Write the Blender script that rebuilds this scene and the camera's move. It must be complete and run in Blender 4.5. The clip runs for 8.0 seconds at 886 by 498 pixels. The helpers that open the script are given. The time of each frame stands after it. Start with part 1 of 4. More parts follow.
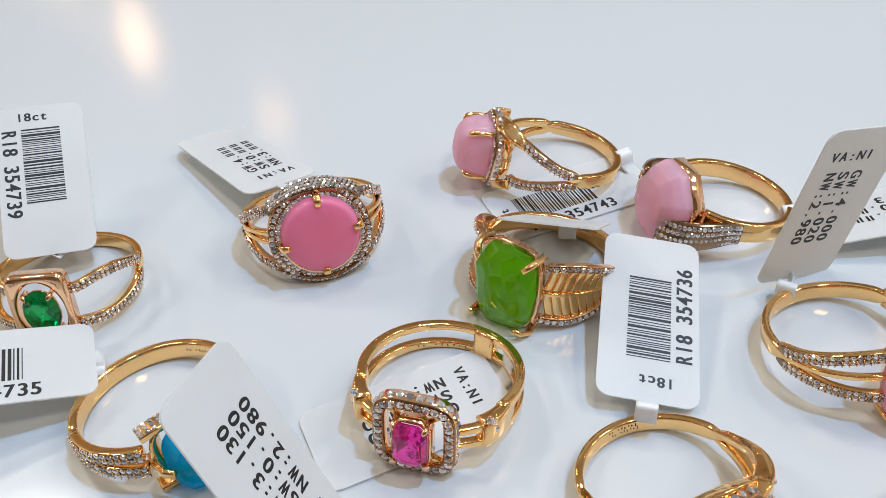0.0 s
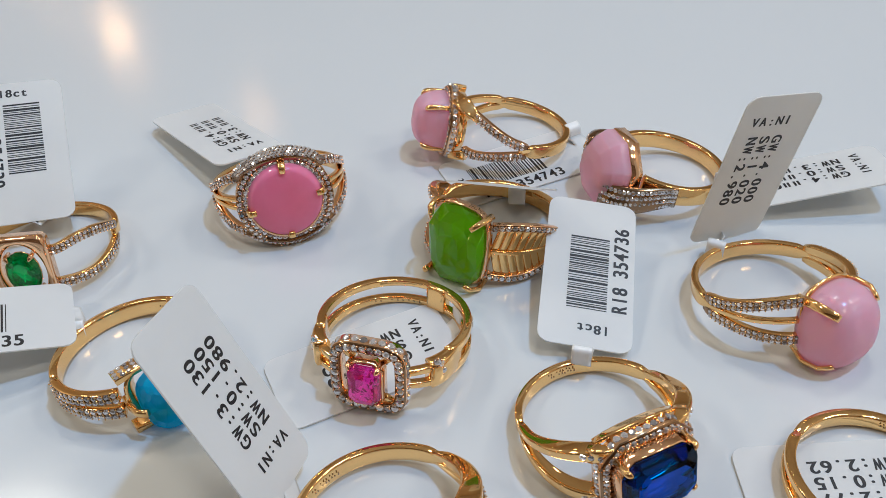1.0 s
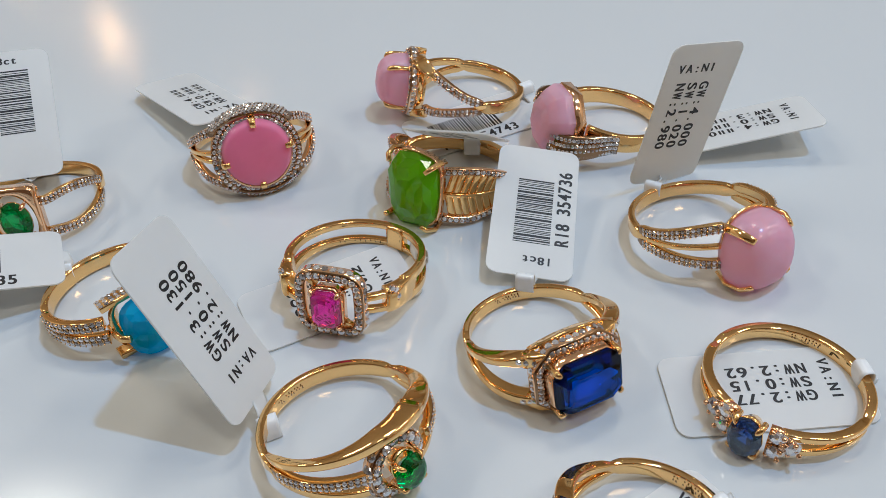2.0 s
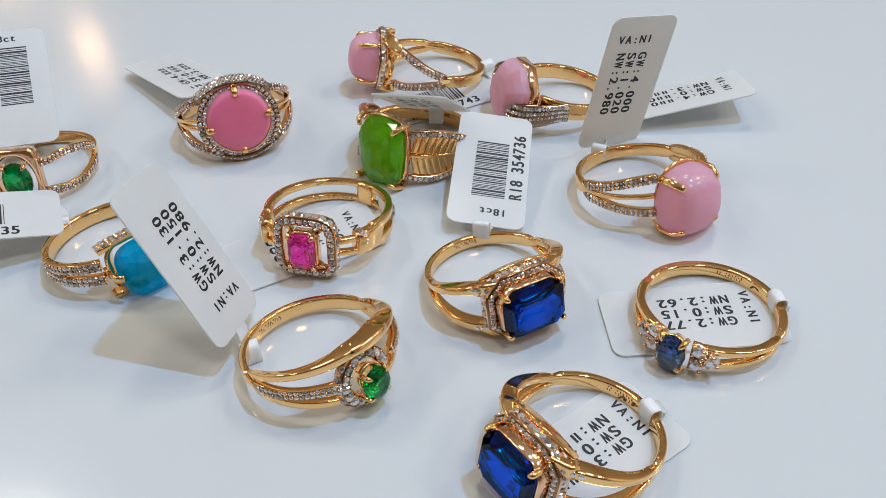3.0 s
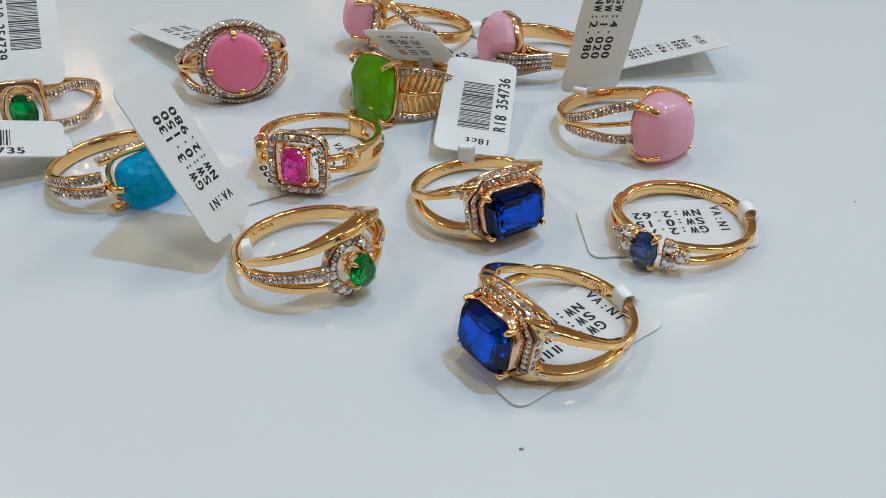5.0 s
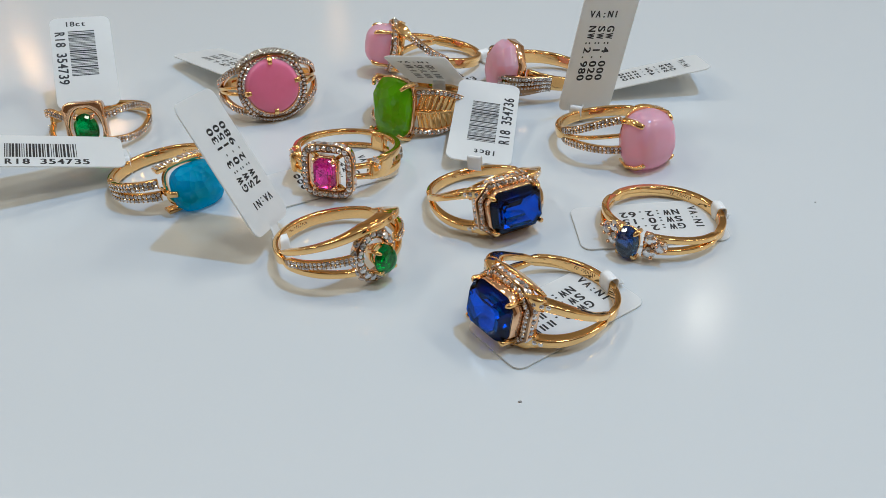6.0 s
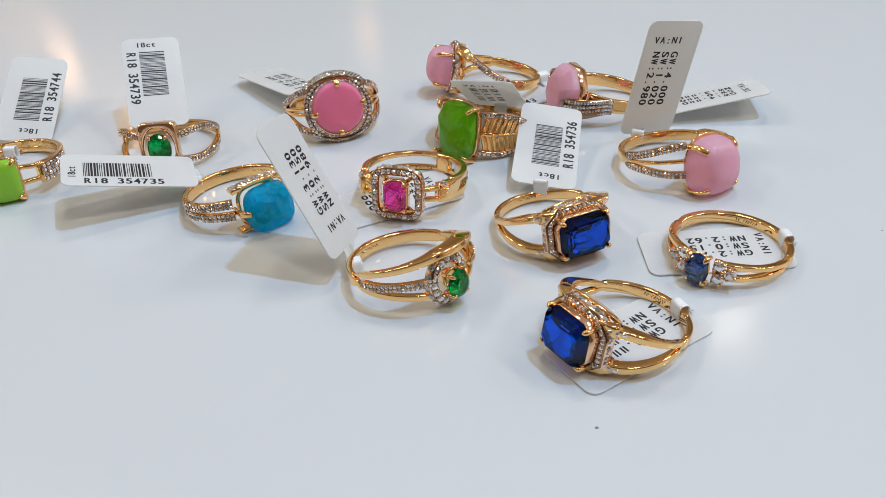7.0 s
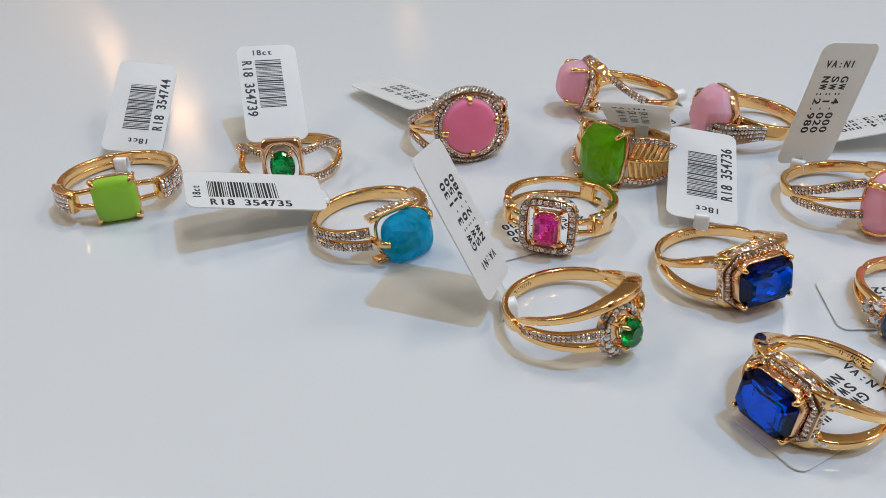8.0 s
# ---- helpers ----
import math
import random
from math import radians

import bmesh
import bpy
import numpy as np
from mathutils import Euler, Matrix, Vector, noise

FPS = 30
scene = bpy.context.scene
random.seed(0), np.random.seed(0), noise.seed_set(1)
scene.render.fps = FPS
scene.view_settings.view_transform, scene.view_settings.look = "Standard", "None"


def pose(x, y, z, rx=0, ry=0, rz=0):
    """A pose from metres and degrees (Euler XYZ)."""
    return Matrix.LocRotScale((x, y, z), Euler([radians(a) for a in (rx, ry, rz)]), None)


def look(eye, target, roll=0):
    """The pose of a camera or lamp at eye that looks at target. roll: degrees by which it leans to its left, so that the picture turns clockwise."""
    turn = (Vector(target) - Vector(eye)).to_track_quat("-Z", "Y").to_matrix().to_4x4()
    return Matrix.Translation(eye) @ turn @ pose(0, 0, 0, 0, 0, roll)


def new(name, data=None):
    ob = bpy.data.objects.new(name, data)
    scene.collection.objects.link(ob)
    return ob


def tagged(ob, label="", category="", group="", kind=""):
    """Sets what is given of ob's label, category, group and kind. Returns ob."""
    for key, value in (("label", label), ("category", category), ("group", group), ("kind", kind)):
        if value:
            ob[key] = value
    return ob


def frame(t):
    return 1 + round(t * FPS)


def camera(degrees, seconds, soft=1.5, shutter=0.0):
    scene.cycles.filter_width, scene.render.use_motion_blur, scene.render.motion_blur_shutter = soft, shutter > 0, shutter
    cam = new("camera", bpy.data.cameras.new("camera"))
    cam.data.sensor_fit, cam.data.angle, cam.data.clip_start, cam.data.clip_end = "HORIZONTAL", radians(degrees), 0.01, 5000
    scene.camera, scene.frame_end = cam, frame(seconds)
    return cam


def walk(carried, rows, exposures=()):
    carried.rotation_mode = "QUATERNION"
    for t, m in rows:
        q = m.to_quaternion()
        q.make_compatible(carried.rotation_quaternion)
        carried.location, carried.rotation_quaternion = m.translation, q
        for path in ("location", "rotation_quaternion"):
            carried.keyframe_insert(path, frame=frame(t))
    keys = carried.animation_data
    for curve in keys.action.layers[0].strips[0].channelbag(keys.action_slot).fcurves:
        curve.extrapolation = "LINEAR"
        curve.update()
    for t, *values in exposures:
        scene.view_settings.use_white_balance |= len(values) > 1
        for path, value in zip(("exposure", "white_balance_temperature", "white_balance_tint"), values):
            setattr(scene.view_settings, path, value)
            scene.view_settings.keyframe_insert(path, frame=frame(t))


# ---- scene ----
cam = camera(52.72, 8.0, 0.6)
PATH = [
    (0.0, (0.00931, -0.00695, 0.08123), (-0.00291, 0.10565, -0.01711), -3.59),
    (0.5, (0.01267, -0.01120, 0.08224), (0.00202, 0.10106, -0.01668), -3.44),
    (1.0, (0.01400, -0.01624, 0.08317), (0.00422, 0.09621, -0.01562), -3.17),
    (1.5, (0.01715, -0.02044, 0.08194), (0.00761, 0.09135, -0.01762), -3.63),
    (2.0, (0.02025, -0.02879, 0.08421), (0.01083, 0.08319, -0.01515), -4.11),
    (3.3, (0.02460, -0.04850, 0.08589), (0.01882, 0.06520, -0.01179), -3.11),
    (3.5, (0.02562, -0.05101, 0.08454), (0.01873, 0.06264, -0.01311), -3.67),
    (4.0, (0.02621, -0.05367, 0.07615), (0.02058, 0.06179, -0.01943), -2.98),
    (4.5, (0.02437, -0.05532, 0.07171), (0.01976, 0.06222, -0.02137), -2.04),
    (4.7, (0.02426, -0.05739, 0.07271), (0.01948, 0.06097, -0.01931), -2.04),
    (5.8, (0.02704, -0.07563, 0.07751), (0.01964, 0.04608, -0.00984), -3.22),
    (6.0, (0.02565, -0.07961, 0.08060), (0.01806, 0.04270, -0.00590), -3.02),
    (6.5, (0.02231, -0.08293, 0.08270), (0.01354, 0.03986, -0.00301), -2.89),
    (7.0, (0.01895, -0.08065, 0.08456), (0.00698, 0.04214, -0.00076), -3.45),
    (7.5, (0.01116, -0.07571, 0.08429), (-0.00358, 0.04638, -0.00160), -3.66),
    (8.0, (-0.00121, -0.06860, 0.08458), (-0.01850, 0.05295, -0.00161), -3.17),
]
EXPOSURE = [
    (0.0, -0.03, 5895, 9), (0.5, -0.02, 5895, 9), (1.0, -0.31, 5890, 9), (1.5, -0.37, 5840, 8), (2.0, -0.39, 5850, 8), (3.5, -0.16, 5850, 9),
    (4.0, -0.17, 5850, 9), (4.5, -0.25, 5860, 4), (6.0, -0.28, 5860, 5), (6.5, -0.15, 5840, 5), (7.0, -0.14, 5950, 9), (7.5, -0.07, 5940, 10), (8.0, -0.25, 6020, 10),
]
walk(cam, [(t, look(eye, target, roll)) for t, eye, target, roll in PATH], EXPOSURE)

# ---- light: a shop ceiling with recessed downlights, and added fill lamps ----
world = bpy.data.worlds.new("world")
scene.world = world
world.use_nodes = True
world.node_tree.nodes["Background"].inputs[0].default_value = (0.8, 0.85, 0.9, 1)
world.node_tree.nodes["Background"].inputs[1].default_value = 0.02

CEILING = 1.9


def downlight_or_fill(x, y, size, watts, colour):
    data = bpy.data.lights.new("downlight_or_fill", "AREA")
    data.shape, data.size, data.energy, data.color = "DISK", size, watts, colour
    ob = new("downlight_or_fill", data)
    ob.location = (x, y, CEILING - 0.012)
    return ob


WARM, COOL, MILD = (1.0, 0.56, 0.25), (0.30, 0.60, 1.0), (1.0, 0.885, 0.705)
for k in range(4):
    downlight_or_fill(0.63 + 0.02 * k, 0.205 - 0.01 * k, 0.03, 4.7, COOL)
for lx, ly, size, watts, colour in (
    (-1.80, 3.75, 0.12, 2.6, WARM),
    (-2.55, 4.6, 0.10, 2.0, WARM),
    (-0.85, 5.0, 0.10, 0.6, WARM),
    (-0.98, 3.05, 0.10, 0.6, WARM),
    (0.75, 2.3, 0.10, 0.75, MILD),
    # from here on unseen fill lamps, added to brighten the gold and the counter
    (-1.15, 1.05, 0.36, 9.5, MILD),
    (-1.75, -0.2, 0.38, 9.5, MILD),
    (0.15, 0.95, 0.38, 9.5, MILD),
    (-2.3, 1.15, 0.38, 8.1, MILD),
    (1.35, 0.6, 0.38, 9.5, MILD),
    (1.95, -0.1, 0.38, 9.5, MILD),
    (0.65, -0.6, 0.38, 9.5, MILD),
    (2.1, 1.0, 0.38, 8.1, MILD),
):
    downlight_or_fill(lx, ly, size, watts, colour)


# ---- materials ----
def material(name):
    mat = bpy.data.materials.new(name)
    mat.use_nodes = True
    return mat, mat.node_tree.nodes, mat.node_tree.links, mat.node_tree.nodes["Principled BSDF"]


def noise_node(nodes, links, scale, detail=3.0, rough=0.55):
    tc = nodes.new("ShaderNodeTexCoord")
    n = nodes.new("ShaderNodeTexNoise")
    n.inputs["Scale"].default_value, n.inputs["Detail"].default_value, n.inputs["Roughness"].default_value = scale, detail, rough
    links.new(tc.outputs["Object"], n.inputs["Vector"])
    return n


def ramp(nodes, links, fac, low, high, a=0.3, b=0.7):
    r = nodes.new("ShaderNodeValToRGB")
    r.color_ramp.elements[0].position, r.color_ramp.elements[1].position = a, b
    r.color_ramp.elements[0].color, r.color_ramp.elements[1].color = low, high
    links.new(fac, r.inputs[0])
    return r


def grey(v):
    return (v, v, v, 1)


def bump(nodes, links, bsdf, height, strength, distance):
    b = nodes.new("ShaderNodeBump")
    b.inputs["Strength"].default_value, b.inputs["Distance"].default_value = strength, distance
    links.new(height, b.inputs["Height"])
    links.new(b.outputs["Normal"], bsdf.inputs["Normal"])


def gold_material(name, colour, rough):
    """Polished metal: a mirror lobe over a broader sheen from fine wear."""
    mat, nodes, links, b = material(name)
    b.inputs["Metallic"].default_value = 1.0
    fine, wide, dents = noise_node(nodes, links, 900.0), noise_node(nodes, links, 160.0), noise_node(nodes, links, 420.0, 2.0)
    c = ramp(nodes, links, wide.outputs["Fac"], (*[v * 0.94 for v in colour], 1), (*colour, 1))
    links.new(c.outputs[0], b.inputs["Base Color"])
    r = ramp(nodes, links, fine.outputs["Fac"], grey(rough), grey(rough + 0.05))
    links.new(r.outputs[0], b.inputs["Roughness"])
    bump(nodes, links, b, dents.outputs["Fac"], 0.14, 0.0003)
    satin, mix = nodes.new("ShaderNodeBsdfPrincipled"), nodes.new("ShaderNodeMixShader")
    satin.inputs["Metallic"].default_value, satin.inputs["Roughness"].default_value = 1.0, 0.42
    links.new(c.outputs[0], satin.inputs["Base Color"])
    mix.inputs[0].default_value = 0.06
    links.new(b.outputs[0], mix.inputs[1])
    links.new(satin.outputs[0], mix.inputs[2])
    links.new(mix.outputs[0], nodes["Material Output"].inputs[0])
    return mat


GOLD = gold_material("polished_gold", (1.0, 0.64, 0.27), 0.015)
ROSE = gold_material("rose_gold", (1.0, 0.63, 0.375), 0.04)
# darker than the gold: shade in the gaps between stones is in its colour
SHADED_BED = gold_material("shaded_pave_bed", (0.34, 0.21, 0.12), 0.10)
WHITE_GOLD = gold_material("rhodium_setting", (0.72, 0.68, 0.64), 0.12)


def gem_material(name, colour, clear, ior, rough, see=0.0, milk=0.0, cloud=0.07):
    """clear: share of clear glass; see: share of light that goes straight through; milk: depth of the milky glow."""
    mat, nodes, links, b = material(name)
    n = noise_node(nodes, links, 260.0, 4.0)
    c = ramp(nodes, links, n.outputs["Fac"], (*[v * (1 - cloud) for v in colour], 1), (*[min(1, v * (1 + 0.6 * cloud)) for v in colour], 1), 0.25, 0.75)
    links.new(c.outputs[0], b.inputs["Base Color"])
    b.inputs["Transmission Weight"].default_value = clear
    b.inputs["IOR"].default_value = ior
    b.inputs["Roughness"].default_value = rough
    if milk:
        b.inputs["Subsurface Weight"].default_value = milk
        b.inputs["Subsurface Radius"].default_value = (0.0032, 0.0020, 0.0022)
        b.inputs["Subsurface Scale"].default_value = 1.0
    if see:
        t, m = nodes.new("ShaderNodeBsdfTransparent"), nodes.new("ShaderNodeMixShader")
        t.inputs[0].default_value = (*[min(1, v * 1.1 + 0.03) for v in colour], 1)
        m.inputs[0].default_value = see
        links.new(b.outputs[0], m.inputs[1])
        links.new(t.outputs[0], m.inputs[2])
        links.new(m.outputs[0], nodes["Material Output"].inputs[0])
    return mat


ROSE_PINK = gem_material("rose_pink_chalcedony", (1.0, 0.25, 0.41), 0.0, 1.54, 0.06, 0.1, 0.6)
PALE_PINK = gem_material("pale_pink_chalcedony", (1.0, 0.61, 0.745), 0.0, 1.54, 0.2, 0.25, 0.85)
APPLE = gem_material("apple_green_chalcedony", (0.44, 0.80, 0.07), 0.0, 1.54, 0.12, 0.06, 0.35)
LEAF = gem_material("olive_green_quartz", (0.22, 0.66, 0.0), 0.5, 1.54, 0.03, 0.1, 0.25, 0.03)
SKY = gem_material("sky_blue_chalcedony", (0.05, 0.60, 1.0), 0.0, 1.54, 0.05, 0.52, 0.6, 0.02)


def deep_gem(name, colour, ior, body=0.2, gloss=0.07):
    """A clear dark stone: refraction, part of it with inner reflections, and a thin polish."""
    mat, nodes, links, b = material(name)
    n = noise_node(nodes, links, 300.0, 3.0)
    c = ramp(nodes, links, n.outputs["Fac"], (*[v * 0.8 for v in colour], 1), (*colour, 1))
    r, d, g = nodes.new("ShaderNodeBsdfRefraction"), nodes.new("ShaderNodeBsdfGlass"), nodes.new("ShaderNodeBsdfGlossy")
    r.inputs["IOR"].default_value, r.inputs["Roughness"].default_value, g.inputs["Roughness"].default_value = ior, 0.0, 0.02
    d.inputs["IOR"].default_value, d.inputs["Roughness"].default_value = ior, 0.0
    links.new(c.outputs[0], r.inputs["Color"])
    links.new(c.outputs[0], d.inputs["Color"])
    one, two = nodes.new("ShaderNodeMixShader"), nodes.new("ShaderNodeMixShader")
    one.inputs[0].default_value, two.inputs[0].default_value = body, gloss
    links.new(r.outputs[0], one.inputs[1])
    links.new(d.outputs[0], one.inputs[2])
    links.new(one.outputs[0], two.inputs[1])
    links.new(g.outputs[0], two.inputs[2])
    links.new(two.outputs[0], nodes["Material Output"].inputs[0])
    return mat


ROYAL = deep_gem("royal_blue_sapphire", (0.008, 0.32, 1.0), 1.6, 0.5, 0.03)
NAVY = gem_material("navy_sapphire", (0.025, 0.10, 0.38), 0.94, 1.70, 0.0, 0.06)
EMERALD = gem_material("emerald", (0.0, 0.46, 0.09), 0.95, 1.58, 0.0, 0.05)
RUBY = gem_material("pink_tourmaline", (0.95, 0.04, 0.50), 0.9, 1.64, 0.0, 0.05)


def scales(mat):
    """Shallow rounded facets, about a millimetre across."""
    nodes, links = mat.node_tree.nodes, mat.node_tree.links
    tc, v = nodes.new("ShaderNodeTexCoord"), nodes.new("ShaderNodeTexVoronoi")
    v.inputs["Scale"].default_value = 620.0
    links.new(tc.outputs["Object"], v.inputs["Vector"])
    for n in [n for n in nodes if n.type in ("BSDF_PRINCIPLED", "BSDF_TRANSLUCENT")]:
        bump(nodes, links, n, v.outputs["Distance"], 1.0, 0.0012)


def lucent(mat, colour, share):
    """Lets light soak through the stone."""
    nodes, links = mat.node_tree.nodes, mat.node_tree.links
    out = nodes["Material Output"].inputs[0]
    t, m = nodes.new("ShaderNodeBsdfTranslucent"), nodes.new("ShaderNodeMixShader")
    t.inputs[0].default_value, m.inputs[0].default_value = (*colour, 1), share
    links.new(out.links[0].from_socket, m.inputs[1])
    links.new(t.outputs[0], m.inputs[2])
    links.new(m.outputs[0], out)


lucent(SKY, (0.12, 0.74, 1.0), 0.35)
scales(SKY)
lucent(PALE_PINK, (1.0, 0.62, 0.74), 0.3)
lucent(APPLE, (0.55, 0.85, 0.08), 0.3)


def diamond_material():
    mat, nodes, links, b = material("diamond")
    # sparkle is put into the colour: a random grey-to-white tone for each stone
    info = nodes.new("ShaderNodeObjectInfo")
    c = ramp(nodes, links, info.outputs["Random"], (0.38, 0.36, 0.36, 1), (1.0, 0.99, 1.0, 1), 0.0, 0.6)
    links.new(c.outputs[0], b.inputs["Base Color"])
    b.inputs["Roughness"].default_value = 0.03
    b.inputs["IOR"].default_value = 2.4
    b.inputs["Transmission Weight"].default_value = 0.3
    b.inputs["Metallic"].default_value = 0.62
    return mat


DIAMOND = diamond_material()


def paper_material():
    mat, nodes, links, b = material("tag_plastic")
    fine, wide = noise_node(nodes, links, 2200.0), noise_node(nodes, links, 120.0)
    c = ramp(nodes, links, wide.outputs["Fac"], (0.88, 0.89, 0.90, 1), (0.93, 0.94, 0.95, 1))
    links.new(c.outputs[0], b.inputs["Base Color"])
    b.inputs["Roughness"].default_value = 0.32
    bump(nodes, links, b, fine.outputs["Fac"], 0.15, 0.00008)
    t, m = nodes.new("ShaderNodeBsdfTranslucent"), nodes.new("ShaderNodeMixShader")
    t.inputs[0].default_value = (0.85, 0.83, 0.78, 1)
    m.inputs[0].default_value = 0.38
    links.new(b.outputs[0], m.inputs[1])
    links.new(t.outputs[0], m.inputs[2])
    links.new(m.outputs[0], nodes["Material Output"].inputs[0])
    return mat


PAPER = paper_material()


def plain(name, colour, rough, scale=40.0, vary=0.9, depth=0.0):
    mat, nodes, links, b = material(name)
    n = noise_node(nodes, links, scale, 4.0)
    c = ramp(nodes, links, n.outputs["Fac"], (*[v * vary for v in colour], 1), (*colour, 1))
    links.new(c.outputs[0], b.inputs["Base Color"])
    b.inputs["Roughness"].default_value = rough
    if depth:
        bump(nodes, links, b, n.outputs["Fac"], 0.3, depth)
    return mat


INK = plain("printing_ink", (0.015, 0.015, 0.018), 0.5, 1500.0, 0.6)
LOOP_PLASTIC = plain("loop_plastic", (0.86, 0.86, 0.86), 0.25, 400.0, 0.95)
# for an unseen surface, dark so that the polished gold gets dark reflections
DARK_REFLECTION = plain("dark_reflection", (0.17, 0.11, 0.07), 0.6, 3.0, 0.95)
WALL_PAINT = plain("wall_paint", (0.84, 0.74, 0.61), 0.6, 3.0, 0.95)
CEILING_PAINT = plain("ceiling_paint", (0.86, 0.83, 0.79), 0.7, 3.0, 0.96)
FLOOR_TILE = plain("floor_stone", (0.58, 0.54, 0.49), 0.3, 6.0, 0.85)
SPECK = plain("dust", (0.30, 0.28, 0.26), 0.6, 300.0)


def table_material():
    mat, nodes, links, b = material("white_lacquer")
    fine, wide = noise_node(nodes, links, 700.0, 5.0), noise_node(nodes, links, 7.0, 3.0)
    c = ramp(nodes, links, wide.outputs["Fac"], (0.615, 0.635, 0.645, 1), (0.64, 0.655, 0.665, 1))
    links.new(c.outputs[0], b.inputs["Base Color"])
    r = ramp(nodes, links, fine.outputs["Fac"], grey(0.12), grey(0.16))
    links.new(r.outputs[0], b.inputs["Roughness"])
    b.inputs["Specular IOR Level"].default_value = 0.5
    bump(nodes, links, b, noise_node(nodes, links, 35.0, 2.0).outputs["Fac"], 0.05, 0.0006)
    return mat


TABLE = table_material()


# ---- mesh helpers; lengths in millimetres ----
MM = 0.001


def part(name, bm, mat, parent=None, label="", smooth=True, m=None, second=None):
    """One mesh object out of a bmesh in millimetres. second: the metal of the faces marked 1."""
    me = bpy.data.meshes.new(name)
    for v in bm.verts:
        v.co *= MM
    bmesh.ops.recalc_face_normals(bm, faces=bm.faces)
    for f in bm.faces:
        f.smooth = smooth
    bm.to_mesh(me)
    bm.free()
    me.materials.append(mat)
    if second:
        me.materials.append(second)
    ob = new(name, me)
    if parent is not None:
        ob.parent = parent
    if m is not None:
        ob.matrix_local = m
    if label:
        tagged(ob, label)
    return ob


def loft(bm, loops, closed=False, caps=True):
    """Skin loops of equal length; closed joins the last loop to the first."""
    rows = [[bm.verts.new(p) for p in loop] for loop in loops]
    n = len(rows[0])
    pairs = list(zip(rows, rows[1:])) + ([(rows[-1], rows[0])] if closed else [])
    for a, b in pairs:
        for i in range(n):
            bm.faces.new((a[i], a[(i + 1) % n], b[(i + 1) % n], b[i]))
    if caps and not closed:
        bm.faces.new(rows[0][::-1])
        bm.faces.new(rows[-1])
    return rows


def lerp(a, b, s):
    return a + (b - a) * s


def ease(s):
    return s * s * (3 - 2 * s)


def strip(bm, points, widths, thicks, normals=None, sides=16, square=0.34, closed=False):
    """A bar of rounded section along points. Widths across, thicks along the normals (outwards from the z axis by default)."""
    loops, n = [], len(points)
    for i, p in enumerate(points):
        a = points[(i - 1) % n] if closed or i > 0 else p
        b = points[(i + 1) % n] if closed or i < n - 1 else p
        t = (Vector(b) - Vector(a)).normalized()
        nn = Vector(normals[i]) if normals else Vector((p[0], p[1], 0))
        nn = (nn - t * nn.dot(t)).normalized()
        side = t.cross(nn)
        w, th = widths[i] / 2, thicks[i] / 2
        loop = []
        for k in range(sides):
            c, s = math.cos(2 * math.pi * (k + 0.5) / sides), math.sin(2 * math.pi * (k + 0.5) / sides)
            c, s = math.copysign(abs(c) ** square, c), math.copysign(abs(s) ** square, s)
            loop.append(Vector(p) + nn * (c * th) + side * (s * w))
        loops.append(loop)
    loft(bm, loops, closed)


def around(a, r, z):
    return Vector((r * math.cos(radians(a)), r * math.sin(radians(a)), z))


def arm(bm, a0, a1, z, r, w, th, n=18, sides=16, square=0.34):
    """A bar that runs round the finger from a0 to a1 degrees; z, r (its middle), w and th are (start, end) pairs or functions of 0 to 1."""
    def at(v, s):
        return v(s) if callable(v) else lerp(v[0], v[1], ease(s)) if isinstance(v, tuple) else v
    ss = [i / (n - 1) for i in range(n)]
    pts = [around(lerp(a0, a1, s), at(r, s), at(z, s)) for s in ss]
    strip(bm, pts, [at(w, s) for s in ss], [at(th, s) for s in ss], None, sides, square)


def outline(kind, a, b, n=32):
    """Points (y, z) of a stone's outline, a wide and b high."""
    if kind == "emerald":
        c = 0.24 * min(a, b)
        x, y = a / 2, b / 2
        return [(x, y - c), (x - c, y), (-x + c, y), (-x, y - c), (-x, -y + c), (-x + c, -y), (x - c, -y), (x, -y + c)]
    if kind == "octagon":
        return [(a / 2 * math.cos(radians(22.5 + 45 * i)) * 1.04, b / 2 * math.sin(radians(22.5 + 45 * i)) * 1.04) for i in range(8)]
    p = {"oval": 1.0, "cushion": 0.62, "square": 0.42, "plate": 0.24}[kind]
    out = []
    for i in range(n):
        c, s = math.cos(2 * math.pi * i / n), math.sin(2 * math.pi * i / n)
        out.append((a / 2 * math.copysign(abs(c) ** p, c), b / 2 * math.copysign(abs(s) ** p, s)))
    return out


def layers(bm, shape, steps, caps=True):
    """Loft one outline along x: steps of (x, scale)."""
    loft(bm, [[Vector((x, y * s, z * s)) for y, z in shape] for x, s in steps], False, caps)


def frame_ring(bm, outer, inner, x0, x1, round_edge=0.12):
    """A frame with an open middle, between two outlines with equally many points."""
    e = round_edge
    def loop(shape, x, s=1.0):
        return [Vector((x, y * s, z * s)) for y, z in shape]
    mid = [((o[0] + i[0]) / 2, (o[1] + i[1]) / 2) for o, i in zip(outer, inner)]
    loft(bm, [loop(outer, x0), loop(outer, x1 - e), loop([(lerp(o[0], m[0], 0.4), lerp(o[1], m[1], 0.4)) for o, m in zip(outer, mid)], x1),
              loop([(lerp(i[0], m[0], 0.4), lerp(i[1], m[1], 0.4)) for i, m in zip(inner, mid)], x1), loop(inner, x1 - e), loop(inner, x0)], True)


